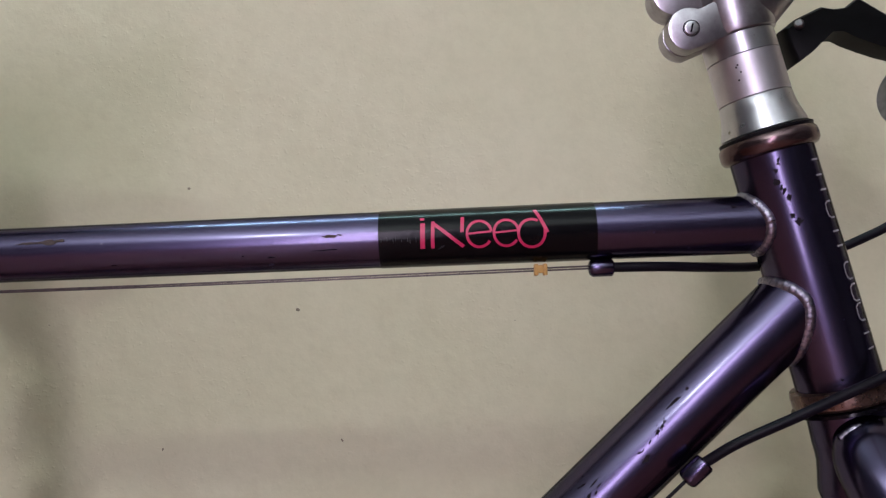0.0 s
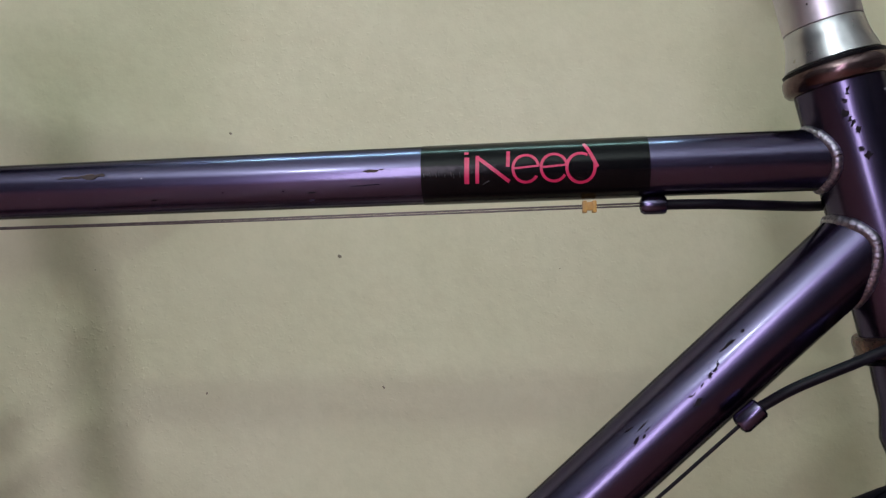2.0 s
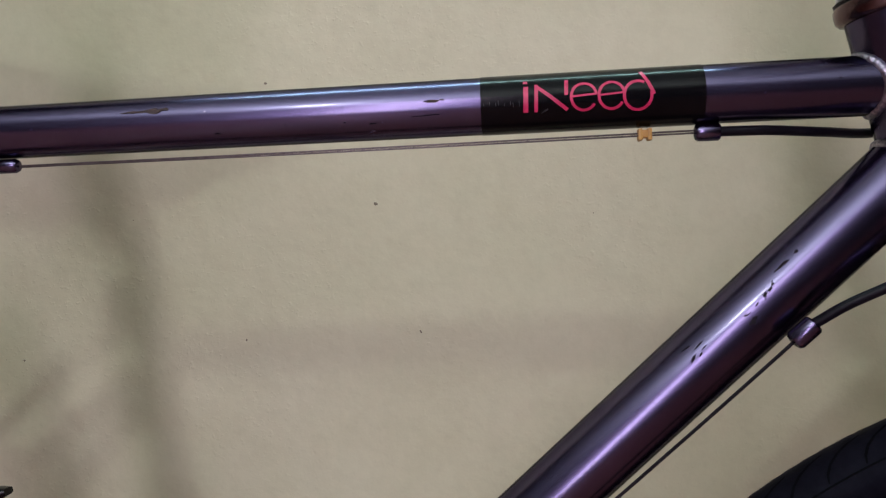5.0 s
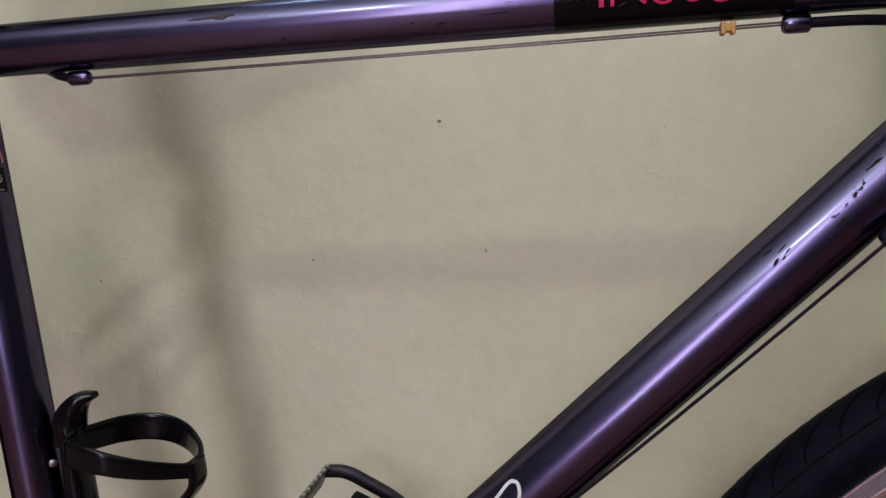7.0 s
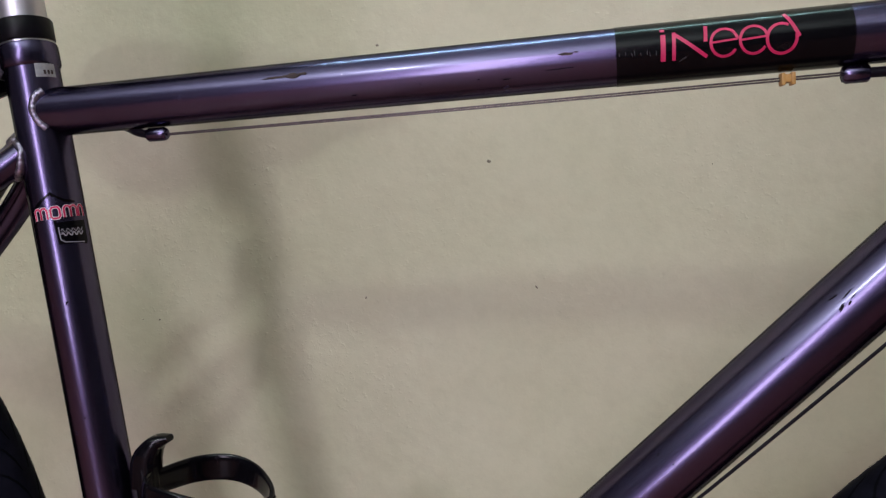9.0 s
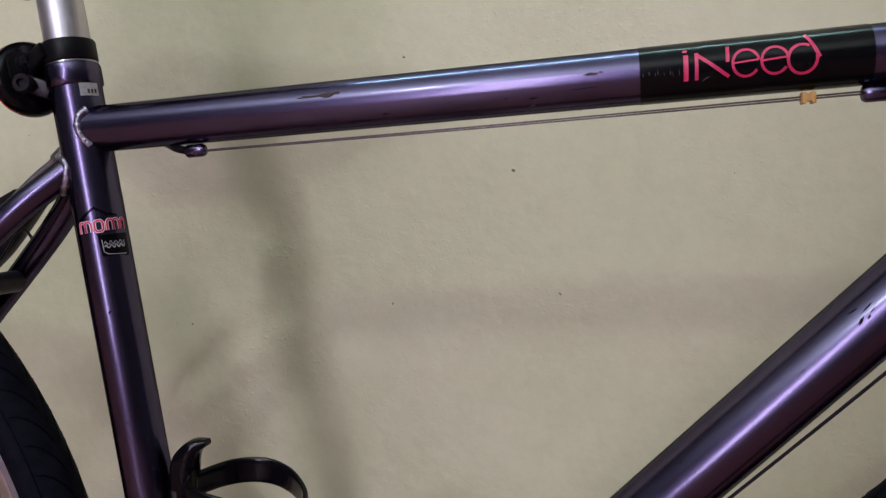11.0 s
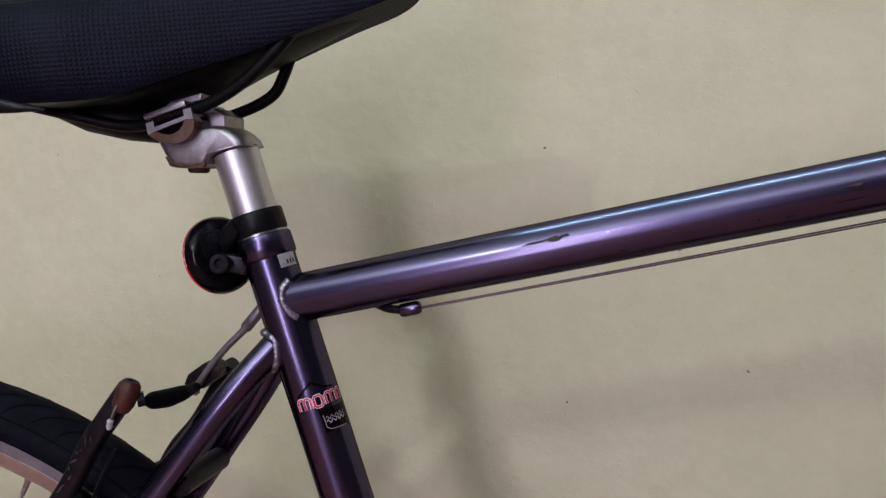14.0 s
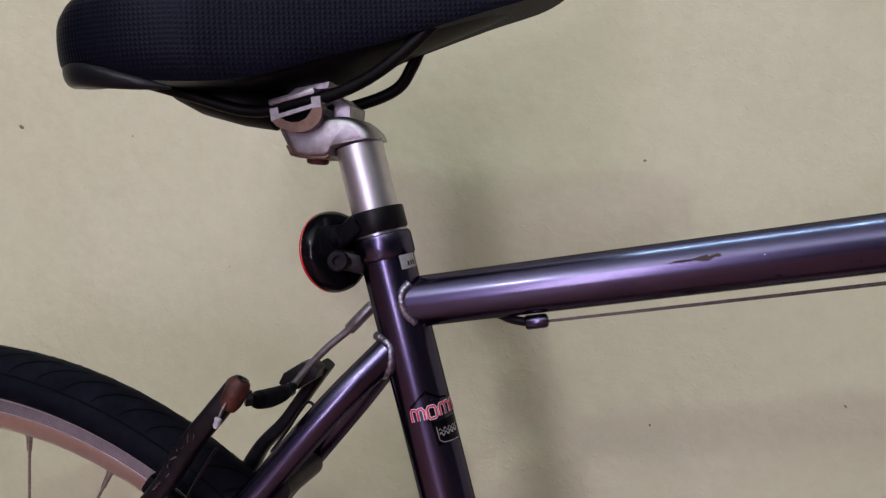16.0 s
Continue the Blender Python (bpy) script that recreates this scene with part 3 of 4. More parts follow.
collar = part("seat_collar", turned(bmesh.new(), post(-0.0150), up, [(0, 0.0150), (0.0006, 0.0160), (0.0020, 0.0168), (0.0125, 0.0168), (0.0140, 0.0163), (0.0146, 0.0140)], 48), PAINT, bike)
part("collar_edge", turned(bmesh.new(), post(-0.0006), up, [(0, 0.0140), (0.0003, 0.0158), (0.0011, 0.0158), (0.0014, 0.0140)], 48), POLISHED, collar, "bright steel edge")
ear = part("collar_ear", block(post(-0.0105, -0.0075, -0.0200), (0.020, 0.013, 0.011), (0, 14, 12), 0.003), ARM, collar)
part("collar_bolt", turned(bmesh.new(), (-0.0155, -0.0165, 0.7522), (0.20, -1, 0.1), [(0, 0.0060), (0.0040, 0.0060), (0.0052, 0.0052), (0.0052, 0.0028), (0.0030, 0.0026)], 24), CHIP, collar, "dark worn hex socket bolt")
band = part("light_band", turned(bmesh.new(), post(0.0010), up, [(0, 0.0138), (0.0004, 0.0156), (0.0012, 0.0161), (0.0124, 0.0161), (0.0132, 0.0156), (0.0135, 0.0130)], 48), BLACK, bike, "black plastic clamp band of the tail light")
seat_post = part("seat_post", turned(bmesh.new(), post(-0.05), up, [(0, 0.0137), (0.1030, 0.0137)], 56), SATIN, bike, "scratched silver seat post")

# ---- tail light: round black body with a red lens facing back ----
lc = post(0.0000, -0.004, -0.0245) + V(0, 0, -0.0032)
back = V(-0.86, 0.42, -0.16).normalized()
light = part("tail_light", turned(bmesh.new(), lc - back * 0.008, back, [(0.0060, 0.0190), (0.0064, 0.0206), (0.0078, 0.0222), (0.0100, 0.0233), (0.0120, 0.0237), (0.0142, 0.0238)], 48), GLOSS, bike, "round glossy black tail light with red rim")
part("lens", turned(bmesh.new(), lc + back * 0.0040, back, [(0.0020, 0.0234), (0.0026, 0.0239), (0.0040, 0.0238), (0.0054, 0.0218), (0.0064, 0.0150), (0.0068, 0.0010)], 48), RED_LENS, light, "red plastic lens")
face = -back
side_way = V(0.44, 0.90, 0).normalized()
side_way = (side_way - face * side_way.dot(face)).normalized()
up_way = face.cross(side_way)
up_way = up_way if up_way.z > 0 else -up_way


def on_light(u, v, h):
    """A place on the light's back: across, up and out from it."""
    return lc + face * h + side_way * u + up_way * v


def raised(outline, h0, h1, bevel):
    """A flat piece standing on the light's back."""
    b = bmesh.new()
    f = b.faces.new([b.verts.new(on_light(u, v, h0)) for u, v in outline])
    r = bmesh.ops.extrude_face_region(b, geom=[f])
    bmesh.ops.translate(b, vec=face * (h1 - h0), verts=[e for e in r["geom"] if isinstance(e, bmesh.types.BMVert)])
    bmesh.ops.bevel(b, geom=list(b.edges), offset=bevel, segments=2, profile=0.6, affect="EDGES")
    return b


sc = V(-0.0206, -0.0109, 0.7656) - lc
su, sv = sc.dot(side_way), sc.dot(up_way)
mount = part("mount", raised([(su - 0.0110, sv + 0.0030), (su - 0.0090, sv + 0.0062), (su + 0.0100, sv + 0.0075), (su + 0.0120, sv - 0.0040), (su - 0.0070, sv - 0.0110), (su - 0.0090, sv - 0.0100)], -0.001, 0.0032, 0.0009), BLACK, light)
screw = part("screw", turned(bmesh.new(), on_light(su, sv, 0.0028), face, [(0, 0.0058), (0.0008, 0.0060), (0.0014, 0.0050), (0.0014, 0.0046), (0.0024, 0.0044), (0.0030, 0.0036)], 24), BLACK, light, "cross-head screw")
for a0 in (0.4, 1.97):
    c, s = math.cos(a0) * 0.003, math.sin(a0) * 0.003
    part("slot", rod(on_light(su - c, sv - s, 0.0058), on_light(su + c, sv + s, 0.0058), 0.0006, n=8), CHIP, screw)
part("arm", sweep([on_light(su + 0.006, sv - 0.001, 0.001), (-0.0120, -0.0120, 0.7680), (-0.0040, -0.0150, 0.7740)], [0.0070, 0.0060, 0.0050], [0.0030, 0.0034, 0.0030], n=14, steps=6, hint=(0, 0, 1), square=0.4), BLACK, mount)

# ---- saddle clamp ----
def pillow(outline, layers):
    """A side-view outline with well rounded edges: layers of (y, scale about the middle)."""
    cx, cz = sum(p[0] for p in outline) / len(outline), sum(p[1] for p in outline) / len(outline)
    bm = bmesh.new()
    skin(bm, [[V(cx + (x - cx) * k, y, cz + (z - cz) * k) for x, z in outline] for y, k in layers])
    return bm


head_shape = [(0.0061, 0.8200), (0.0042, 0.8242), (0.0000, 0.8284), (-0.0043, 0.8314), (-0.0109, 0.8332), (-0.0167, 0.8335), (-0.0218, 0.8322), (-0.0300, 0.8345), (-0.0450, 0.8345), (-0.0533, 0.8319),
              (-0.0504, 0.8247), (-0.0464, 0.8169), (-0.0441, 0.8126), (-0.0396, 0.8112), (-0.0344, 0.8104), (-0.0231, 0.8100), (-0.0203, 0.8115), (-0.0185, 0.8159), (-0.0161, 0.8164)]
post_head = part("post_head", pillow(head_shape, [(-0.0155, 0.74), (-0.0150, 0.86), (-0.0134, 0.95), (-0.0100, 1.0), (0.0100, 1.0), (0.0134, 0.95), (0.0150, 0.86), (0.0155, 0.74)]), CAST, bike, "worn cast aluminium seat post head")
part("head_base", plate([(-0.0472, 0.8184), (-0.0443, 0.8124), (-0.0396, 0.8110), (-0.0344, 0.8102), (-0.0231, 0.8098), (-0.0206, 0.8118), (-0.0222, 0.8148), (-0.0340, 0.8166), (-0.0440, 0.8180)], -0.0142, 0.0142, 0.0006), BROWN_ALLOY, post_head, "rust-stained lower edge")
part("neck_seam", turned(bmesh.new(), post(0.0522), up, [(0, 0.0136), (0.0002, 0.01395), (0.0008, 0.01395), (0.0010, 0.0136)], 48), CHIP, post_head, "dark seam line")
part("clamp_bolt", turned(bmesh.new(), (-0.0333, 0, 0.8112), (-0.10, 0, -1), [(0, 0.0064), (0.0018, 0.0066), (0.0030, 0.0062), (0.0038, 0.0046)], 24), RUST_RED, post_head, "brown rusty clamp bolt")
outer = [(-0.0518, 0.8315), (-0.0484, 0.8283), (-0.0440, 0.8262), (-0.0383, 0.8247), (-0.0332, 0.8245), (-0.0281, 0.8259), (-0.0240, 0.8288), (-0.0215, 0.8330), (-0.0211, 0.8376)]
inner = [(-0.0459, 0.8329), (-0.0432, 0.8312), (-0.0395, 0.8301), (-0.0354, 0.8302), (-0.0313, 0.8319), (-0.0285, 0.8349), (-0.0271, 0.8376)]
lip = [(-0.0526, 0.8382), (-0.0474, 0.8389), (-0.0470, 0.8352), (-0.0272, 0.8398), (-0.0276, 0.8435), (-0.0222, 0.8439), (-0.0216, 0.8378), (-0.0271, 0.8375), (-0.0466, 0.8328), (-0.0518, 0.8313)]
for sgn in (-1, 1):
    # the floor's reflection is in this brown, not in the gloss
    part("lower_clamp", plate(outer + inner[::-1], sgn * 0.0213, sgn * 0.0128), BROWN_ALLOY, post_head, "half-moon rail cradle, coloured brown for the red floor's reflection")
    part("cradle_lip", plate(lip, sgn * 0.0216, sgn * 0.0126), CAST, post_head, "bright worn cradle lip with two prongs")
    # dark plate in place of the shade inside the cradle
    part("clamp_recess", plate(inner, sgn * 0.0180, sgn * 0.0128), RECESS_SHADE, post_head)
    grip = bmesh.new()
    for k in range(7):
        a = radians(-52 + 11 * k)
        block((-0.0365 + 0.0152 * math.cos(a), sgn * 0.0150, 0.8392 + 0.0152 * math.sin(a)), (0.0016, 0.0090, 0.0009), (0, -(-52 + 11 * k), 0), 0.0002, grip, 1)
    part("serration", grip, CAST, post_head)
part("clamp_core", plate(outer, -0.0124, 0.0124), CAST, post_head)
part("clamp_body", plate([(-0.0345, 0.8485), (-0.0180, 0.8452), (-0.0109, 0.8398), (-0.0119, 0.8310), (-0.0240, 0.8325), (-0.0345, 0.8330)], -0.0040, 0.0215, 0.0012), CAST, post_head)
part("upper_clamp", block((-0.0385, 0, 0.8440), (0.0288, 0.0480, 0.0040), (0, -11.5, 0), 0.0018), CAST, post_head, "bright alloy top clamp over the rails")
part("clamp_cap", plate([(-0.0480, 0.8462), (-0.0400, 0.8520), (-0.0330, 0.8562), (-0.0243, 0.8574), (-0.0202, 0.8543), (-0.0215, 0.8495)], -0.0110, 0.0110, 0.0012), CAST, post_head)

# ---- saddle ----
SECTIONS = [(-0.1772, 0.008, 0.869, 0.875), (-0.1760, 0.020, 0.867, 0.880), (-0.1730, 0.032, 0.865, 0.885), (-0.1672, 0.045, 0.863, 0.892), (-0.157, 0.057, 0.861, 0.902), (-0.140, 0.065, 0.859, 0.912), (-0.112, 0.068, 0.853, 0.921), (-0.082, 0.063, 0.850, 0.923), (-0.050, 0.051, 0.852, 0.924),
            (-0.010, 0.038, 0.862, 0.926), (0.030, 0.028, 0.872, 0.928), (0.070, 0.022, 0.882, 0.930), (0.100, 0.019, 0.889, 0.931), (0.115, 0.013, 0.896, 0.929), (0.121, 0.005, 0.904, 0.924)]


def section(x, w, zb, zt, n=28):
    pts = []
    for i in range(n + 1):
        a = radians(-118 + 236 * i / n)
        ca, sa = math.cos(a), math.sin(a)
        y = w * math.copysign(abs(sa) ** 0.75, sa)
        z = (zb + zt) / 2 + (zt - zb) / 2 * math.copysign(abs(ca) ** 0.8, ca) * (1.0 if ca > 0 else 2.1)
        pts.append(V(x, y, max(z, zb)))
    return pts


saddle = bmesh.new()
flow = list(zip(smooth_path([s[:3] for s in SECTIONS], 6), smooth_path([(s[3], 0, 0) for s in SECTIONS], 6)))
skin(saddle, [section(p.x, max(p.y, 0.002), p.z, q.x) for p, q in flow])
saddle_ob = part("saddle", saddle, VINYL, bike, "black vinyl saddle with a woven texture, worn")
bumper = sweep([(-0.152, 0.050, 0.876), (-0.1715, 0.0, 0.8660), (-0.1615, -0.038, 0.8620), (-0.1470, -0.0545, 0.8590), (-0.1270, -0.0610, 0.8545), (-0.1060, -0.0605, 0.8500), (-0.0890, -0.0560, 0.8470)], [0.003, 0.0075, 0.0095, 0.0086, 0.0066, 0.0038, 0.0006], [0.006, 0.006, 0.006, 0.0055, 0.0045, 0.0030, 0.0006], n=16, steps=8, hint=(0, 0, 1))
part("bumper", bumper, PIPING, saddle_ob, "smooth glossy black edge strip")
base = bmesh.new()
skin(base, [ring((x, 0, z), V(0, 1, 0), V(0, 0, 1), w, h, 24) for x, w, z, h in [(-0.150, 0.020, 0.862, 0.002), (-0.130, 0.046, 0.859, 0.004), (-0.095, 0.054, 0.855, 0.006), (-0.055, 0.046, 0.855, 0.007), (-0.015, 0.035, 0.863, 0.010), (0.04, 0.025, 0.880, 0.008), (0.09, 0.017, 0.893, 0.006)]])
keel = bmesh.new()
skin(keel, [ring((x, 0, z), V(0, 1, 0), V(0, 0, 1), w, h, 20) for x, w, z, h in [(-0.122, 0.010, 0.856, 0.003), (-0.114, 0.020, 0.853, 0.007), (-0.100, 0.022, 0.849, 0.0105), (-0.076, 0.019, 0.845, 0.0135), (-0.056, 0.012, 0.842, 0.0140), (-0.050, 0.004, 0.844, 0.008)]])
part("saddle_keel", keel, SHELL, saddle_ob)
part("saddle_base", base, SHELL, saddle_ob)
for side in (-1, 1):
    if side < 0:
        pts = [(-0.130, -0.030, 0.858), (-0.098, -0.026, 0.8480), (-0.0740, -0.0185, 0.8400), (-0.0622, -0.0165, 0.8380), (-0.0518, -0.0165, 0.8381), (-0.0345, -0.0165, 0.8420), (-0.0210, -0.0165, 0.8434), (-0.0077, -0.0170, 0.8464), (0.0088, -0.0180, 0.8529), (0.0250, -0.0190, 0.8624), (0.0393, -0.0190, 0.8734), (0.0503, -0.017, 0.8843), (0.064, -0.012, 0.900)]
    else:
        pts = [(-0.130, 0.030, 0.856), (-0.105, 0.026, 0.8450), (-0.0767, 0.022, 0.8395), (-0.0500, 0.022, 0.8375), (-0.0104, 0.022, 0.8440), (0.0120, 0.022, 0.8520), (0.0215, 0.0215, 0.8640), (0.0285, 0.0210, 0.8760), (0.0465, 0.019, 0.8962), (0.056, 0.015, 0.904)]
    part("rail", sweep(pts, 0.0036, n=14, steps=6), SHELL, saddle_ob, "black steel saddle rail")

# ---- headset, stem and bars ----
hu = (HT.b - HT.a).normalized()


def steer(h, fwd=0.0, side=0.0):
    """A place h metres up the steering axis from the head tube's top, fwd ahead of it."""
    return HT.b + hu * h + V(hu.z, 0, -hu.x) * fwd + V(0, side, 0)


headset = part("headset", turned(bmesh.new(), steer(-0.001), hu, [(0, 0.0215), (0.0006, 0.0236), (0.0025, 0.0250), (0.0060, 0.0252), (0.0085, 0.0248), (0.0098, 0.0238), (0.0100, 0.0180)], 56), RUST, bike, "rust-browned chrome headset cup")
part("seal", turned(bmesh.new(), steer(0.0088), hu, [(0, 0.0215), (0.0004, 0.0237), (0.0018, 0.0240), (0.0026, 0.0228), (0.0030, 0.0180)], 56), BLACK, headset, "black rubber seal")
part("cone", turned(bmesh.new(), steer(0.0114), hu, [(0, 0.0210), (0.0006, 0.0222), (0.0030, 0.0217), (0.0075, 0.0203), (0.0120, 0.0193), (0.0180, 0.0187), (0.0186, 0.0182)], 56), POLISHED, headset, "polished aluminium cone")
part("spacer", turned(bmesh.new(), steer(0.0301), hu, [(0, 0.0182), (0.0003, 0.0187), (0.0222, 0.0187), (0.0225, 0.0182)], 56), SATIN, headset, "brushed silver spacer ring")
part("spacer", turned(bmesh.new(), steer(0.0527), hu, [(0, 0.0182), (0.0003, 0.0187), (0.0106, 0.0187), (0.0109, 0.0180)], 56), POLISHED, headset, "polished silver spacer ring")
for i, (h, a) in enumerate([(0.0472, -32), (0.0462, -35), (0.0432, -30), (0.0395, -36)]):
    a = radians(a)
    c = steer(h, 0.01885 * math.sin(a), -0.01885 * math.cos(a))
    part("dent", turned(bmesh.new(), c - (c - steer(h)).normalized() * 0.0004, c - steer(h), [(0, 0.0006), (0.0006, 0.0004)], 8), CHIP, headset)

fw = V(hu.z, 0, -hu.x)
reach = (fw * 0.84 + hu * 0.55).normalized()
stem = part("stem", turned(bmesh.new(), steer(0.0637), hu, [(0, 0.0186), (0.0008, 0.0200), (0.0040, 0.0207), (0.0220, 0.0207), (0.0400, 0.0205), (0.0440, 0.0195), (0.0455, 0.0150)], 56), STEM, bike, "silver alloy handlebar stem")
part("extension", sweep([steer(0.0778, 0.004), steer(0.0778, 0.004) + reach * 0.04, steer(0.0778, 0.004) + reach * 0.086], [0.0195, 0.0175, 0.0170], n=28, steps=6), STEM, stem)
for k, (y0, y1) in enumerate(((-0.0170, -0.0062), (-0.0050, 0.0060))):
    c = steer(0.0716, -0.0280)
    outline = []
    for i in range(19):
        a = radians(72 + 205 * i / 18)
        outline.append((c.x + 0.0115 * math.cos(a), c.z + 0.0115 * math.sin(a)))
    tail = [steer(0.0640, -0.004), steer(0.0850, 0.0)]
    outline += [(p.x, p.z) for p in tail]
    part("pinch_ear", plate(outline, y0, y1, 0.0018), STEM, stem, "rounded clamp ear")
c2 = steer(0.0938, -0.0280)
part("pinch_ear", plate([(c2.x + 0.0125 * math.cos(radians(60 + 225 * i / 18)), c2.z + 0.0125 * math.sin(radians(60 + 225 * i / 18))) for i in range(19)] + [(steer(0.0815, 0).x, steer(0.0815, 0).z), (steer(0.1045, 0).x, steer(0.1045, 0).z)], -0.0120, 0.0060, 0.0018), STEM, stem, "rounded clamp ear")
c = steer(0.0716, -0.0275, -0.0168)
bolt = part("pinch_bolt", turned(bmesh.new(), c, (0, -1, 0), [(0, 0.0038), (0.0006, 0.0039), (0.0012, 0.0035), (0.0014, 0.0026)], 28), POLISHED, stem, "slotted steel pinch bolt")
part("slot", block((c.x, c.y - 0.0016, c.z), (0.0008, 0.0006, 0.0048), (0, 6, 0), 0.0001), CHIP, bolt)
part("bolt_rim", turned(bmesh.new(), c, (0, -1, 0), [(0, 0.0044), (0.0004, 0.0044), (0.0004, 0.0039), (0, 0.0039)], 28, caps=False), CHIP, stem)

bar_c = steer(0.0778, 0.004) + reach * 0.090
part("handlebar", sweep([(bar_c.x - 0.05, -0.285, bar_c.z + 0.015), (bar_c.x - 0.02, -0.16, bar_c.z + 0.012), (bar_c.x, -0.04, bar_c.z), (bar_c.x, 0.04, bar_c.z), (bar_c.x - 0.01, 0.12, bar_c.z + 0.006), (bar_c.x - 0.02, 0.190, bar_c.z + 0.010)], 0.0115, n=20, steps=6), CAST, bike, "silver handlebar")
lever_side = [(0.5844, 0.9198), (0.5898, 0.9086), (0.5971, 0.9154), (0.6036, 0.9232), (0.6101, 0.9307), (0.6171, 0.9316), (0.6243, 0.9286), (0.6350, 0.9254), (0.6482, 0.9221), (0.6620, 0.9200), (0.6620, 0.9380),
              (0.6469, 0.9439), (0.6299, 0.9528), (0.6255, 0.9550), (0.6180, 0.9478), (0.6100, 0.9462), (0.6021, 0.9469), (0.5885, 0.9385), (0.5802, 0.9305)]
lever = part("brake_lever", pillow(lever_side, [(0.0700, 0.90), (0.0712, 0.95), (0.0740, 0.985), (0.0770, 1.0), (0.0830, 1.0), (0.0880, 0.97), (0.0900, 0.92)]), SHELL, bike, "scuffed black brake lever body")
part("clamp_screw", turned(bmesh.new(), (0.5895, 0.069, 0.9325), (-0.5, -1, 0.2), [(0, 0.0028), (0.003, 0.0028), (0.004, 0.0020)], 20), CAST, lever, "bright clamp screw")
part("grip", sweep([(bar_c.x - 0.012, 0.120, bar_c.z + 0.006), (bar_c.x - 0.018, 0.165, bar_c.z + 0.009), (bar_c.x - 0.021, 0.196, bar_c.z + 0.011)], 0.0155, n=20, steps=6), PIPING, bike, "black rubber grip")
part("bell_cup", turned(bmesh.new(), (0.6790, 0.090, 0.9000), (-0.9, -0.5, 0.1), [(0, 0.004), (0.002, 0.015), (0.007, 0.020), (0.014, 0.0225), (0.017, 0.021)], 28), CAST, bike, "dull grey metal cup on the bar")

# ---- fork ----
lower = part("lower_headset", turned(bmesh.new(), HT.a + hu * 0.001, -hu, [(0, 0.0222), (0.0005, 0.0245), (0.0030, 0.0252), (0.0085, 0.0250), (0.0100, 0.0235), (0.0104, 0.0180)], 56), COPPER, bike, "browned lower headset cup")
part("crown_race", turned(bmesh.new(), HT.a - hu * 0.0090, -hu, [(0, 0.0200), (0.0006, 0.0262), (0.0022, 0.0264), (0.0030, 0.0240), (0.0032, 0.0180)], 56), GLOSS, lower, "black crown race ring")
part("fork_crown", sweep([HT.a - hu * 0.0115, (0.6040, 0, 0.6960), (0.6085, 0, 0.6825), (0.6105, 0, 0.6660), (0.6115, 0, 0.6560)], [0.0200, 0.0206, 0.0208, 0.0208, 0.0170], n=40, steps=6), PAINT, bike)
FRONT_X, FRONT_Z, REAR_X, REAR_Z = 0.7530, 0.3280, -0.2994, 0.3490
for side in (-1, 1):
    fwd = 0.024 if side > 0 else 0.0
    part("fork_leg", sweep([(0.6065 + fwd, side * 0.008, 0.6960), (0.6015 + fwd, side * 0.026, 0.6850), (0.6090 + fwd, side * 0.043, 0.6580), (0.6430, side * 0.053, 0.5700), (FRONT_X - 0.020, side * 0.056, FRONT_Z + 0.05), (FRONT_X, side * 0.056, FRONT_Z - 0.004)], [0.0145, 0.0170, 0.0165, 0.0145, 0.010, 0.008], n=28, steps=8), PAINT, bike)
    part("weld_bead", ripple(smooth_path([(0.5875 + fwd, side * 0.0230, 0.6945), (0.5915 + fwd, side * 0.0250, 0.6992), (0.5960 + fwd, side * 0.0250, 0.7012), (0.6030 + fwd, side * 0.0230, 0.7000)], 4), 0.0022, 80 + side), WELD, bike, "knobbly weld bead")


# ---- wheels ----


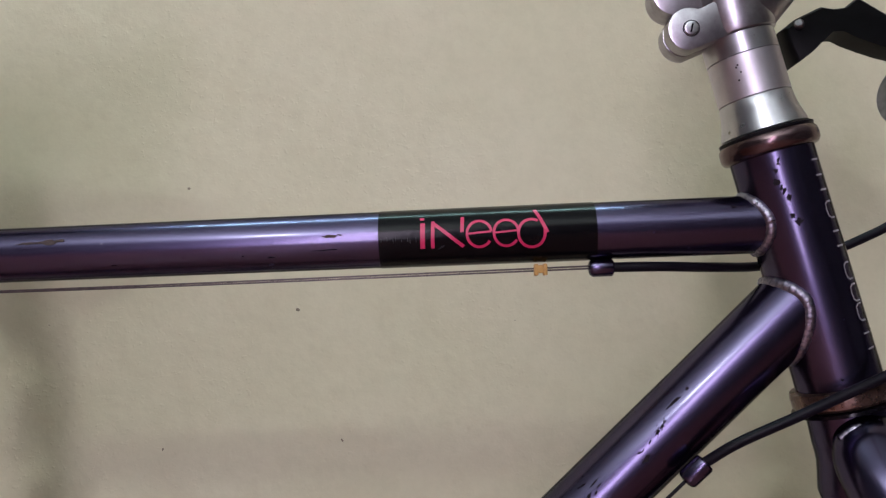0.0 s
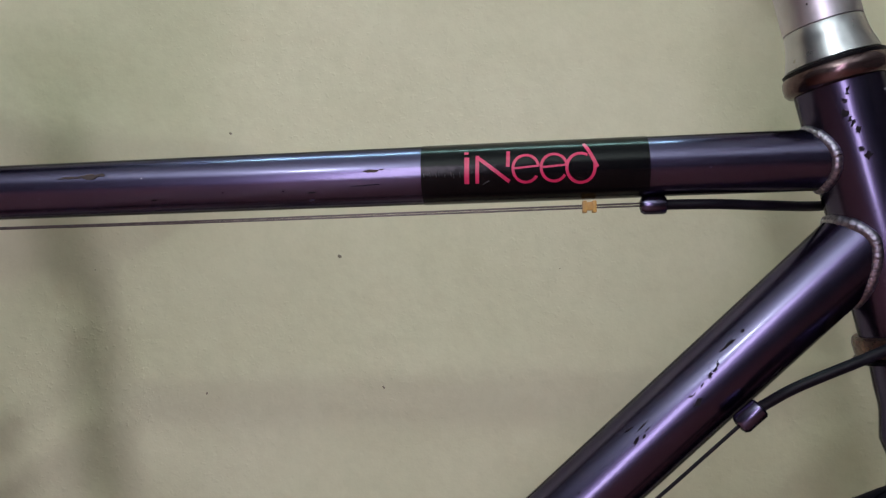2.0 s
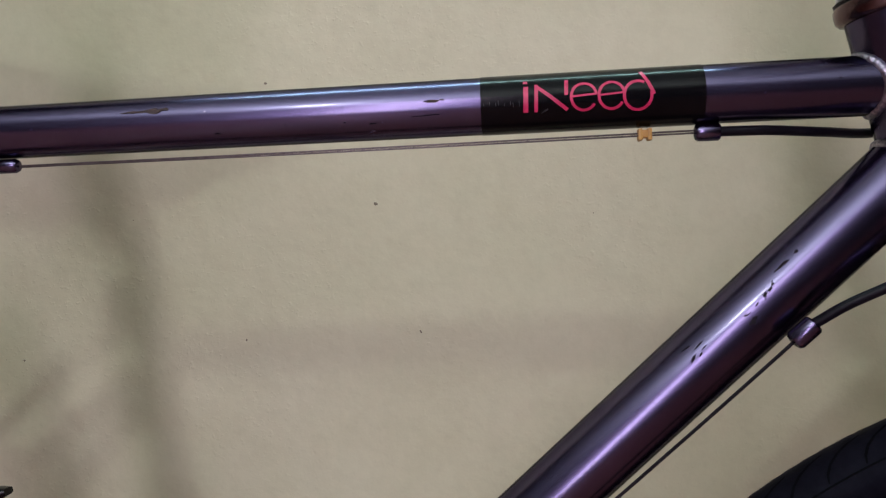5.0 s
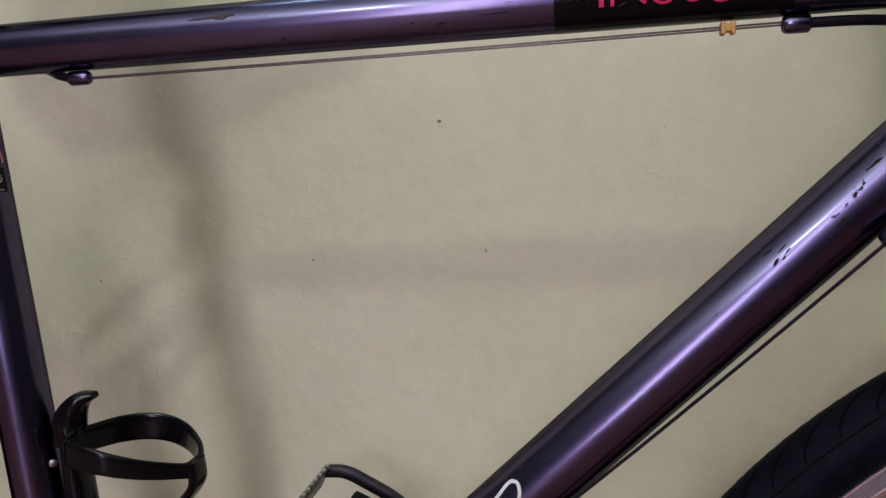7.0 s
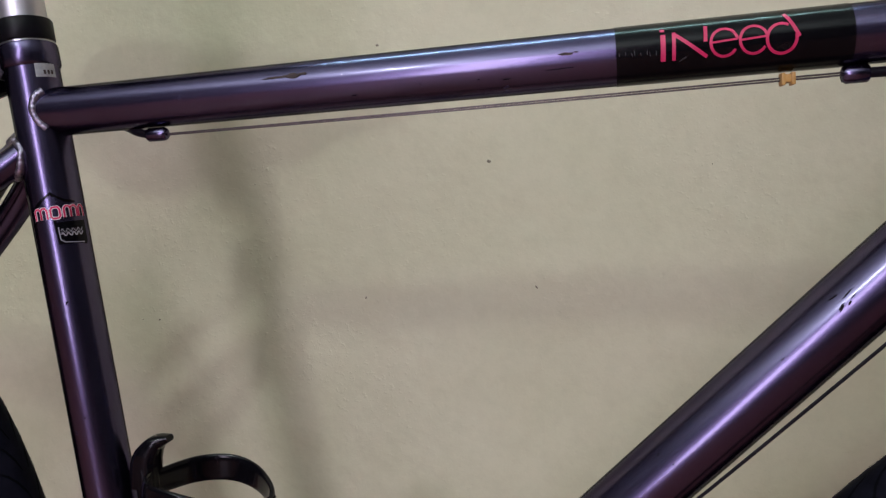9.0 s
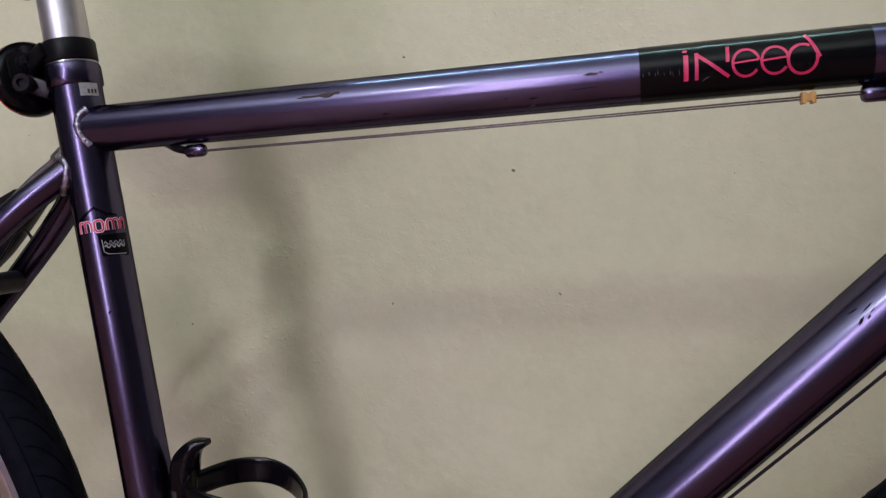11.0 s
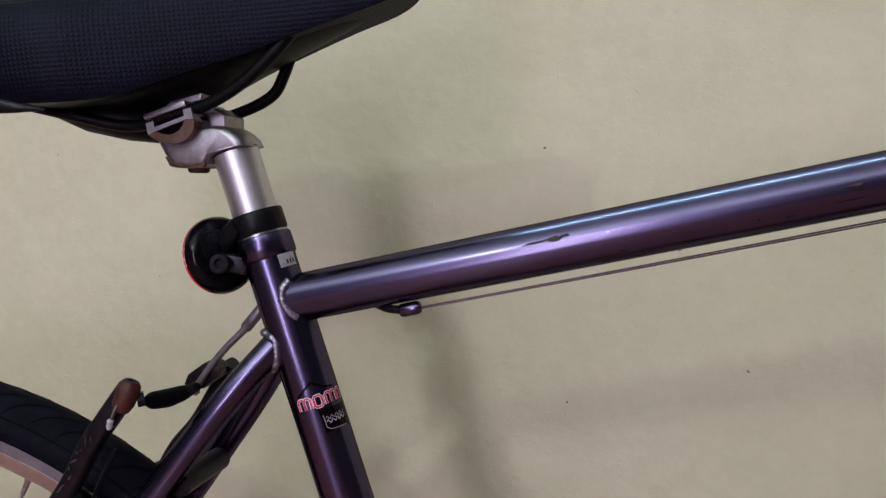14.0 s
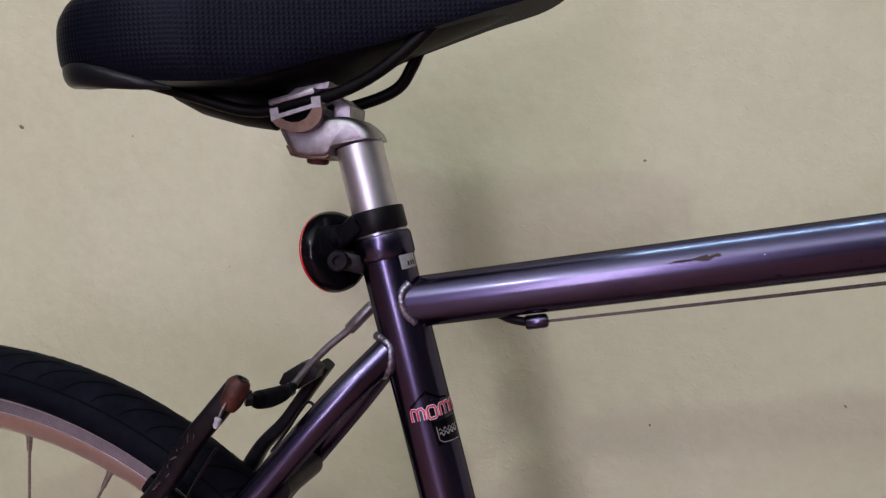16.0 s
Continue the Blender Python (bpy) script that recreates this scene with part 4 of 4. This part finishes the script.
def wheel(name, cx, cz, label, off, radius, rs, ro, ri):
    """A spoked wheel: tyre of outer radius and half width rs, rim between radii ro and ri."""
    hub_c = V(cx, off, cz)
    ob = part(name, turned(bmesh.new(), hub_c + V(0, -0.045, 0), (0, 1, 0), [(0, 0.008), (0.004, 0.018), (0.008, 0.020), (0.012, 0.018), (0.016, 0.011), (0.074, 0.011), (0.078, 0.018), (0.082, 0.020), (0.086, 0.018), (0.090, 0.008)], 28), CAST, bike, label)
    # tyre: round casing with a flatter shoulder and a thin ridge
    rc = radius - rs
    prof = []
    for i in range(33):
        a = radians(-85 + 170 * i / 32)
        k = 1.0 + 0.02 * math.cos(4 * a)
        prof.append((rs * 0.98 * math.sin(a) * k, rc + rs * math.cos(a) * k))
    # sidewalls drawn in to the beads
    wall_in = [(rs * 0.94, 0.58 * rc + 0.42 * ro), (rs * 0.80, 0.25 * rc + 0.75 * ro), (0.0116, ro + 0.0002), (0.0080, ro - 0.0030)]
    prof = [(-y, r) for y, r in wall_in[::-1]] + prof + wall_in
    n = 200
    bm = bmesh.new()
    rings = [[hub_c + V(r * math.cos(2 * math.pi * j / n), y, r * math.sin(2 * math.pi * j / n)) for y, r in prof] for j in range(n)]
    rings.append(rings[0])
    skin(bm, rings, closed=True, caps=False)
    bmesh.ops.remove_doubles(bm, verts=bm.verts, dist=1e-6)
    tyre = part("tyre", bm, RUBBER, ob, "black rubber tyre with curved tread cuts")
    # tread cuts, their shade painted as dark strips: hooked lines over each shoulder, and a fine line round it
    cut = bmesh.new()

    def on_tyre(j, a, lift):
        k = 1.0 + 0.02 * math.cos(4 * a)
        r = rc + (rs * k + lift) * math.cos(a)
        return hub_c + V(r * math.cos(j), (rs * 0.98 * k + lift) * math.sin(a), r * math.sin(j))
    for side in (-1, 1):
        for i in range(104):
            j0 = 2 * math.pi * i / 104
            pts = [(0.078, 0.12), (0.056, 0.22), (0.036, 0.36), (0.018, 0.55), (0.006, 0.76), (0.000, 0.96)]
            rows = []
            for q, (dj, a) in enumerate(pts):
                w = 0.0014 if 0 < q < 5 else 0.0007
                rows.append([on_tyre(j0 - dj - w, side * (a + w * 18), 0.0003), on_tyre(j0 - dj + w, side * (a - w * 18), 0.0003)])
            skin(cut, rows, closed=False, caps=False)
        for i in range(160):
            j0, j1 = 2 * math.pi * i / 160, 2 * math.pi * (i + 1) / 160
            vs = [cut.verts.new(on_tyre(j, side * a, 0.0002)) for j, a in ((j0, 1.02), (j1, 1.02), (j1, 1.07), (j0, 1.07))]
            cut.faces.new(vs)
    tagged(part("tread", cut, RECESS_SHADE, tyre), kind="stuff")
    # rim
    half = [(0.0116, ro), (0.0124, ro - 0.0004), (0.0125, ro - 0.0016), (0.0110, ro - 0.0020), (0.0110, ro - 0.0090), (0.0123, ro - 0.0094), (0.0122, ro - 0.0108), (0.0112, ro - 0.0124), (0.0090, ri + 0.0046), (0.0050, ri + 0.0010), (0.0, ri)]
    rp = [(-y, r) for y, r in half] + half[-2::-1] + [(0.006, ro - 0.006), (-0.006, ro - 0.006)]
    bm = bmesh.new()
    rings = [[hub_c + V(r * math.cos(2 * math.pi * j / n), y, r * math.sin(2 * math.pi * j / n)) for y, r in rp] for j in range(n)]
    rings.append(rings[0])
    skin(bm, rings, closed=True, caps=False)
    bmesh.ops.remove_doubles(bm, verts=bm.verts, dist=1e-6)
    rim = part("rim", bm, RIM, ob, "silver aluminium rim")
    for side in (-1, 1):
        ridges = [(0.0112, ro - 0.0016)]
        for k in range(5):
            ridges += [(0.0121, ro - 0.0020 - 0.00145 * k), (0.0121, ro - 0.0030 - 0.00145 * k), (0.0117, ro - 0.0032 - 0.00145 * k)]
        ridges.append((0.0112, ro - 0.0095))
        bm = bmesh.new()
        skin(bm, [[hub_c + V(r * math.cos(2 * math.pi * j / n), side * y, r * math.sin(2 * math.pi * j / n)) for y, r in ridges] for j in range(n + 1)], closed=False, caps=False)
        bmesh.ops.remove_doubles(bm, verts=bm.verts, dist=1e-6)
        part("brake_track", bm, TRACK, rim, "grey braking track with fine turned lines")
    # spokes with nipples, on one mesh each
    spoke_bm = rod((0, 0, 0), (0, 0, 1.0), 0.0010, n=8)
    nip_bm = turned(bmesh.new(), (0, 0, 0), (0, 0, 1), [(0, 0.0016), (0.0095, 0.0021), (0.0120, 0.0030), (0.0135, 0.0030)], 10)
    first_s = first_n = None
    for i in range(28):
        side = -1 if i % 2 else 1
        aim = 2 * math.pi * (i + 0.115) / 28
        start = hub_c + V(0.019 * math.cos(aim + (0.9 if i % 4 < 2 else -0.9)), side * 0.030, 0.019 * math.sin(aim + (0.9 if i % 4 < 2 else -0.9)))
        end = hub_c + V((ri + 0.001) * math.cos(aim), side * 0.001, (ri + 0.001) * math.sin(aim))
        d = end - start
        q = d.to_track_quat("Z", "Y")
        if first_s is None:
            first_s = part("spoke", spoke_bm, SPOKE, ob)
            first_n = part("nipple", nip_bm, SPOKE, first_s)
            s_ob, n_ob = first_s, first_n
        else:
            s_ob, n_ob = new("spoke", first_s.data), new("nipple", first_n.data)
            s_ob.parent, n_ob.parent = ob, s_ob
        s_ob.matrix_local = Matrix.LocRotScale(start, q, (1, 1, d.length))
        n_ob.matrix_local = Matrix.LocRotScale((0, 0, 1 - 0.0135 / d.length), None, (1, 1, 1 / d.length))
    return ob


wheel("rear_wheel", REAR_X, REAR_Z, "rear wheel with black tyre and silver rim", -0.0025, 0.3480, 0.0216, 0.3192, 0.2948)
wheel("front_wheel", FRONT_X, FRONT_Z, "front wheel with black tyre and silver rim", 0.0, 0.3510, 0.0190, 0.3186, 0.2964)

# ---- rear brake ----
near = part("brake_arm", sweep([(-0.0605, -0.048, 0.6870), (-0.0725, -0.050, 0.6720), (-0.0890, -0.049, 0.6540), (-0.1050, -0.048, 0.6320), (-0.1190, -0.048, 0.6160), (-0.1370, -0.048, 0.6010)], [0.0058, 0.0060, 0.0056, 0.0056, 0.0058, 0.0068], [0.0056, 0.0062, 0.0062, 0.0058, 0.0056, 0.0052], n=16, steps=8, square=0.4), ARM, bike, "scuffed brown-black brake arm")
part("arm_end", turned(bmesh.new(), (-0.0606, -0.0505, 0.6835), (0.45, 0.1, 0.9), [(-0.0105, 0.0046), (-0.0060, 0.0062), (0.0030, 0.0066), (0.0062, 0.0056), (0.0078, 0.0038), (0.0070, 0.0024)], 24), RUST_RED, near, "red-brown rusty arm end")
part("arm_cap", turned(bmesh.new(), (-0.0574, -0.0498, 0.6899), (0.45, 0.1, 0.9), [(-0.0010, 0.0046), (0.0006, 0.0042), (0.0008, 0.0026), (-0.0004, 0.0022)], 20), ARM, near)
part("arm_nut", turned(bmesh.new(), (-0.0580, -0.0460, 0.6785), (0.8, 0.6, 0.05), [(0, 0.0046), (0.0040, 0.0046)], 6), ARM, near)
part("cable_tail", sweep([(-0.0615, -0.055, 0.6820), (-0.0650, -0.058, 0.6745), (-0.0664, -0.0596, 0.6690)], 0.0009, n=8), WIRE, near, "frayed cable tail")
part("cable_cap", turned(bmesh.new(), (-0.0662, -0.0594, 0.6712), (-0.35, 0, -1), [(0, 0.0012), (0.0008, 0.0020), (0.0030, 0.0016), (0.0042, 0.0019), (0.0060, 0.0012)], 14), CLEAR, near, "milky plastic cable end cap")
part("return_spring", sweep([(-0.0760, -0.046, 0.6500), (-0.0920, -0.042, 0.6290), (-0.1060, -0.040, 0.6060)], 0.0009, n=8), ARM, near)
wear = random.Random(5)
for k in range(16):
    along = wear.random()
    x, z = -0.0765 - 0.036 * along + wear.uniform(-0.003, 0.003), 0.6690 - 0.040 * along + wear.uniform(-0.003, 0.003)
    part("scuff", block((x, -0.0545, z), (wear.uniform(0.0002, 0.0006), 0.0012, wear.uniform(0.0010, 0.0055)), (0, wear.uniform(5, 70), 0), 0.0001), CAST, near)
far = part("brake_arm", sweep([(-0.0460, 0.043, 0.6800), (-0.0585, 0.046, 0.6655), (-0.0785, 0.047, 0.6400), (-0.0960, 0.046, 0.6220), (-0.1080, 0.043, 0.6010)], [0.0060, 0.0058, 0.0058, 0.0060, 0.0075], [0.0040, 0.0044, 0.0044, 0.005, 0.006], n=16, steps=8, square=0.4), ARM, bike, "scuffed brown-black brake arm")
part("link", plate([(-0.0735, 0.6700), (-0.0700, 0.6765), (-0.0570, 0.6840), (-0.0500, 0.6835), (-0.0455, 0.6795), (-0.0480, 0.6735), (-0.0600, 0.6665), (-0.0690, 0.6660)], 0.026, 0.040, 0.0018), ARM, far, "dark noodle holder")
part("far_spring", sweep([(-0.0480, 0.036, 0.6480), (-0.0560, 0.036, 0.6560), (-0.0620, 0.036, 0.6520), (-0.0720, 0.037, 0.6380), (-0.0860, 0.039, 0.6210)], 0.0010, n=8), ARM, far)
part("brake_boot", sweep([(-0.0565, -0.040, 0.6770), (-0.0573, -0.032, 0.6745), (-0.0570, -0.018, 0.6722), (-0.0565, -0.004, 0.6712), (-0.0590, 0.008, 0.6700), (-0.0615, 0.022, 0.6690)], [0.0020, 0.0052, 0.0057, 0.0050, 0.0040, 0.0030], n=18, steps=8), RUBBER, bike, "black rubber cable boot")
noodle = part("noodle", sweep([(-0.0626, 0.024, 0.6690), (-0.0505, 0.026, 0.6831), (-0.0388, 0.026, 0.6941), (-0.0272, 0.026, 0.7033), (-0.0220, 0.025, 0.7078)], 0.0024, n=14, steps=8), CAST, bike, "curved grey metal brake noodle")
part("ferrule", rod((-0.0240, 0.025, 0.7058), (-0.0080, 0.025, 0.7212), 0.0038, n=18, edge=0.0008), CAST, noodle, "scratched silver ferrule")
part("brake_washer", turned(bmesh.new(), (-0.0625, 0.023, 0.6680), (-0.5, -0.8, -0.4), [(0, 0.0042), (0.003, 0.0042), (0.004, 0.003)], 16), CAST, noodle)
for side in (-1, 1):
    j = radians(54.5)
    c = V(REAR_X + 0.312 * math.cos(j), side * 0.0180, REAR_Z + 0.312 * math.sin(j))
    pad = part("brake_pad", block(c, (0.052, 0.0100, 0.0125), (0, 90 - 54.5, 0), 0.003), SHELL, bike, "black rubber brake pad")
    e = V(-0.1063, side * 0.0, 0.6067)
    part("pad_post", rod((e.x, side * 0.018, e.z), (e.x, side * 0.053, e.z), 0.0036, n=18, edge=0.0008), POLISHED, pad, "bright hex socket bolt")
    part("pad_socket", rod((e.x, side * 0.0525, e.z), (e.x, side * 0.0533, e.z), 0.0020, n=6), CHIP, pad)
    part("pad_washer", turned(bmesh.new(), (e.x, side * 0.040, e.z), (0, side, 0), [(0, 0.0066), (0.0026, 0.0066), (0.0030, 0.0056), (0.0030, 0.0044)], 24), SILVER, pad, "silver washer")
    part("pad_spacer", rod((e.x, side * 0.026, e.z), (e.x, side * 0.040, e.z), 0.0068, n=20, edge=0.001), SHELL, pad)
    part("pivot_boss", rod((-0.1200, side * 0.034, 0.600), (-0.1370, side * 0.040, 0.601), 0.0060, n=18), SHELL, bike)
    part("pivot_bolt", turned(bmesh.new(), (-0.1370, side * 0.050, 0.601), (0, side, 0), [(0, 0.0062), (0.003, 0.0062), (0.004, 0.0050), (0.004, 0.003), (0.002, 0.0026)], 20), ARM, bike, "dark brake pivot bolt with a hex socket")

# ---- cables along the frame ----


def cable_stop(a, b, r=0.0046):
    """A small barrel brazed under a tube."""
    a, b = Vector(a), Vector(b)
    L = (b - a).length
    return turned(bmesh.new(), a, b - a, [(0, r * 0.45), (0.0006, r * 0.8), (0.0022, r), (L - 0.0012, r), (L - 0.0003, r * 0.86), (L, r * 0.6)], 24)


part("cable_stop", cable_stop((0.4625, -0.002, 0.7668), (0.4755, -0.002, 0.7684)), PAINT, bike)
part("cable_stop", cable_stop((0.1000, -0.002, 0.7190), (0.0872, -0.002, 0.7172), 0.0040), PAINT, bike)
part("cable_stop", cable_stop((0.5150, -0.0215, 0.6660), (0.5245, -0.0215, 0.6766), 0.0052), PAINT, bike)
for off in (0.0, 0.0013):
    part("brake_cable", sweep([(0.0990, -0.002, 0.7180 + off * 0.5), (0.26, -0.002, 0.7390 + off * 0.8), (0.4640, -0.002, 0.7668 + off)], 0.0005, n=8, steps=4), WIRE, bike, "thin steel cable")
clip = part("cable_clip", block((0.4376, -0.002, 0.7640), (0.0064, 0.0060, 0.0042), (0, -7, 0), 0.0008), AMBER, bike, "aged amber plastic cable doughnut")
part("clip_rim", block((0.4353, -0.002, 0.7634), (0.0022, 0.0070, 0.0062), (0, -7, 0), 0.0008), AMBER, clip)
part("clip_rim", block((0.4400, -0.002, 0.7640), (0.0022, 0.0070, 0.0062), (0, -7, 0), 0.0008), AMBER, clip)
part("cable_housing", sweep([(0.4745, -0.002, 0.7684), (0.5000, -0.001, 0.7712), (0.5300, 0.008, 0.7740), (0.5600, 0.024, 0.7780), (0.5900, 0.031, 0.7860), (0.6160, 0.030, 0.7984), (0.6400, 0.030, 0.8160), (0.6750, 0.040, 0.8600), (0.6800, 0.060, 0.9200)], 0.0026, n=14, steps=8), HOUSING, bike, "black brake cable housing")
part("cable_housing", sweep([(0.0885, -0.002, 0.7176), (0.0790, 0.000, 0.7188), (0.0690, 0.007, 0.7212), (0.0530, 0.018, 0.7235), (0.0300, 0.0245, 0.7240), (0.0080, 0.0260, 0.7235), (-0.0100, 0.025, 0.7200)], 0.0025, n=14, steps=8), HOUSING, bike, "black brake cable housing")
part("gear_cable", sweep([(0.5155, -0.0215, 0.6665), (0.4772, -0.0205, 0.6226), (0.4163, -0.0195, 0.5546), (0.28, -0.015, 0.403), (0.155, -0.006, 0.236)], 0.0009, n=8, steps=4), ARM, bike, "thin steel gear cable")
part("cable_housing", sweep([(0.5240, -0.0215, 0.6762), (0.5380, -0.0260, 0.6880), (0.5618, -0.0300, 0.7028), (0.5850, -0.0310, 0.7165), (0.6080, -0.0300, 0.7295), (0.6450, -0.0260, 0.7500), (0.6800, -0.0200, 0.7900), (0.6900, -0.0200, 0.8600), (0.6500, -0.0500, 0.9500)], 0.0026, n=14, steps=8), HOUSING, bike, "black gear cable housing")

# ---- bottle cage on the seat tube ----
cage = part("bottle_cage", sweep([(0.0900, 0.0, 0.5230), (0.0935, 0.0, 0.5050), (0.0985, 0.0, 0.4800), (0.1080, 0.0, 0.4400), (0.1180, 0.0, 0.4000)], [0.0085, 0.0100, 0.0100, 0.0100, 0.0100], [0.0035, 0.0050, 0.0060, 0.0060, 0.0060], n=16, steps=6, hint=(0, 1, 0), square=0.4), GLOSS, bike, "glossy black plastic bottle cage")
part("cage_tab", sweep([(0.0910, 0.0, 0.5050), (0.0905, 0.0, 0.5180), (0.0920, 0.0, 0.5250), (0.0968, 0.0, 0.5322), (0.1052, 0.0, 0.5362)], [0.0095, 0.0090, 0.0085, 0.0070, 0.0040], [0.0080, 0.0084, 0.0074, 0.0050, 0.0020], n=16, steps=6, hint=(0, 1, 0), square=0.35), GLOSS, cage)
loop = [(0.0930, 0.004, 0.5075), (0.1060, -0.027, 0.5115), (0.1280, -0.0365, 0.5125), (0.1490, -0.0300, 0.5085), (0.1660, -0.0120, 0.5030), (0.1700, 0.0000, 0.5015), (0.1655, 0.0150, 0.5030), (0.1480, 0.0320, 0.5060), (0.1280, 0.0370, 0.5080), (0.1080, 0.0280, 0.5070), (0.0950, -0.004, 0.5070)]
part("cage_ring", sweep(loop, [0.0076, 0.0076, 0.0068, 0.0056, 0.0044, 0.0052, 0.0066, 0.0080, 0.0086, 0.0086, 0.0080], 0.0018, n=16, steps=8, hint=(0, 0, 1), square=0.4), GLOSS, cage)
part("cage_strut", sweep([(0.1695, 0.0, 0.5060), (0.1715, 0.0, 0.4930), (0.1640, 0.0, 0.4800), (0.1500, 0.0, 0.4600), (0.1420, 0.0, 0.4200), (0.1300, 0.0, 0.3950)], [0.009, 0.009, 0.008, 0.008, 0.008, 0.008], 0.0028, n=16, steps=8, hint=(0, 1, 0), square=0.4), GLOSS, cage)
part("cage_bolt", turned(bmesh.new(), (0.0870, -0.0100, 0.4960), (0.5, -1, 0), [(0, 0.0022), (0.0012, 0.0022), (0.0018, 0.0014)], 16), CAST, cage, "bright steel cage bolt")

# ---- cranks and the raised pedal ----
for side in (-1, 1):
    end = V(0.240, side * 0.088, 0.419) if side > 0 else V(0.026, side * 0.088, 0.088)
    part("crank_arm", sweep([(0.133, side * 0.060, 0.26), (0.133 + (end.x - 0.133) * 0.5, side * 0.072, 0.26 + (end.z - 0.26) * 0.5), end], [0.016, 0.011, 0.013], [0.008, 0.007, 0.007], n=18, steps=6, hint=(0, 0, 1) if abs(end.z - 0.26) < 0.1 else (1, 0, 0), square=0.3), CAST, bike, "dull alloy crank arm")
    part("crank_axle", rod((0.133, side * 0.02, 0.26), (0.133, side * 0.062, 0.26), 0.009, n=18), CAST, bike)
    pc = end + V(0, side * 0.040, 0)
    tilt = 20
    pedal = part("pedal", block(pc, (0.030, 0.072, 0.014), (0, tilt, 0), 0.004), SHELL, bike, "black pedal with a toothed metal cage")
    part("pedal_axle", rod(end, pc, 0.005, n=14), SPOKE, pedal)
    a = radians(tilt)
    ex, ez = V(math.cos(a), 0, -math.sin(a)), V(math.sin(a), 0, math.cos(a))
    for fx in (-0.043, 0.043):
        cage_plate = part("cage_plate", block(pc + ex * fx, (0.0040, 0.088, 0.020), (0, tilt, 0), 0.0006), ARM, pedal, "dark cage plate with worn bright teeth")
        bm = bmesh.new()
        for k in range(9):
            block(pc + ex * fx + V(0, -0.038 + 0.0095 * k, 0) + ez * 0.0108, (0.0034, 0.0044, 0.0040), (0, tilt, 0), 0.0008, bm, 1)
        part("teeth", bm, SPOKE if fx < 0 else ARM, cage_plate)
    for fy in (-0.040, 0.040):
        bm = sweep([pc + V(0, fy, 0) + ex * fx + ez * fz for fx, fz in ((-0.043, 0.006), (-0.028, 0.013), (-0.008, 0.0135), (0.016, 0.012), (0.036, 0.006), (0.048, -0.006))], 0.0046, 0.0050, n=10, steps=5, hint=(0, 1, 0), square=0.3)
        part("cage_side", bm, ARM, pedal, "brown worn cage side")

# the saddle, the cage, the stays and the rear brake, shifted to fit the camera's view
for ob in bike.children:
    kind = ob.name.split(".")[0]
    if kind == "saddle":
        ob.location = (-0.0030, 0, 0.0001)
    elif kind == "bottle_cage":
        ob.location = (0.0024, 0, 0.0006)
    elif kind in ("seat_stay", "stay_bridge", "brake_arm", "brake_boot", "noodle", "brake_pad", "pivot_boss", "pivot_bolt"):
        ob.location = (-0.0024, 0, 0.0010)

# ---- small marks on the wall ----


def speck(x, z, w, h, turn, seed):
    bm = bmesh.new()
    rnd = random.Random(seed)
    bmesh.ops.create_icosphere(bm, subdivisions=2, radius=1.0)
    for v in bm.verts:
        v.co *= rnd.uniform(0.8, 1.2)
    bmesh.ops.scale(bm, vec=(w / 2, 0.0004, h / 2), verts=bm.verts)
    bmesh.ops.transform(bm, matrix=STAND @ pose(x, WALL_Y, z, 0, turn, 0), verts=bm.verts)
    return part("speck", bm, SPECK, wall)


wall = bpy.data.objects["wall_north"]
for i, (x, z, w, h, turn) in enumerate([(0.2575, 0.7224, 0.0036, 0.0026, 30), (0.1561, 0.5953, 0.0016, 0.0024, 0), (-0.0430, 0.5563, 0.0022, 0.0016, 0), (0.1530, 0.8165, 0.0026, 0.0022, 20), (0.3059, 0.6182, 0.0030, 0.0016, 50),
                                        (-0.4561, 0.8691, 0.0065, 0.0036, 35), (-0.3283, 0.8551, 0.0014, 0.0016, 0), (0.046, 0.689, 0.0010, 0.0012, 0), (-0.229, 0.728, 0.0012, 0.0014, 0), (-0.060, 0.555, 0.0010, 0.0010, 0), (0.440, 0.731, 0.0010, 0.0010, 0)]):
    speck(x, z, w, h, turn, i)
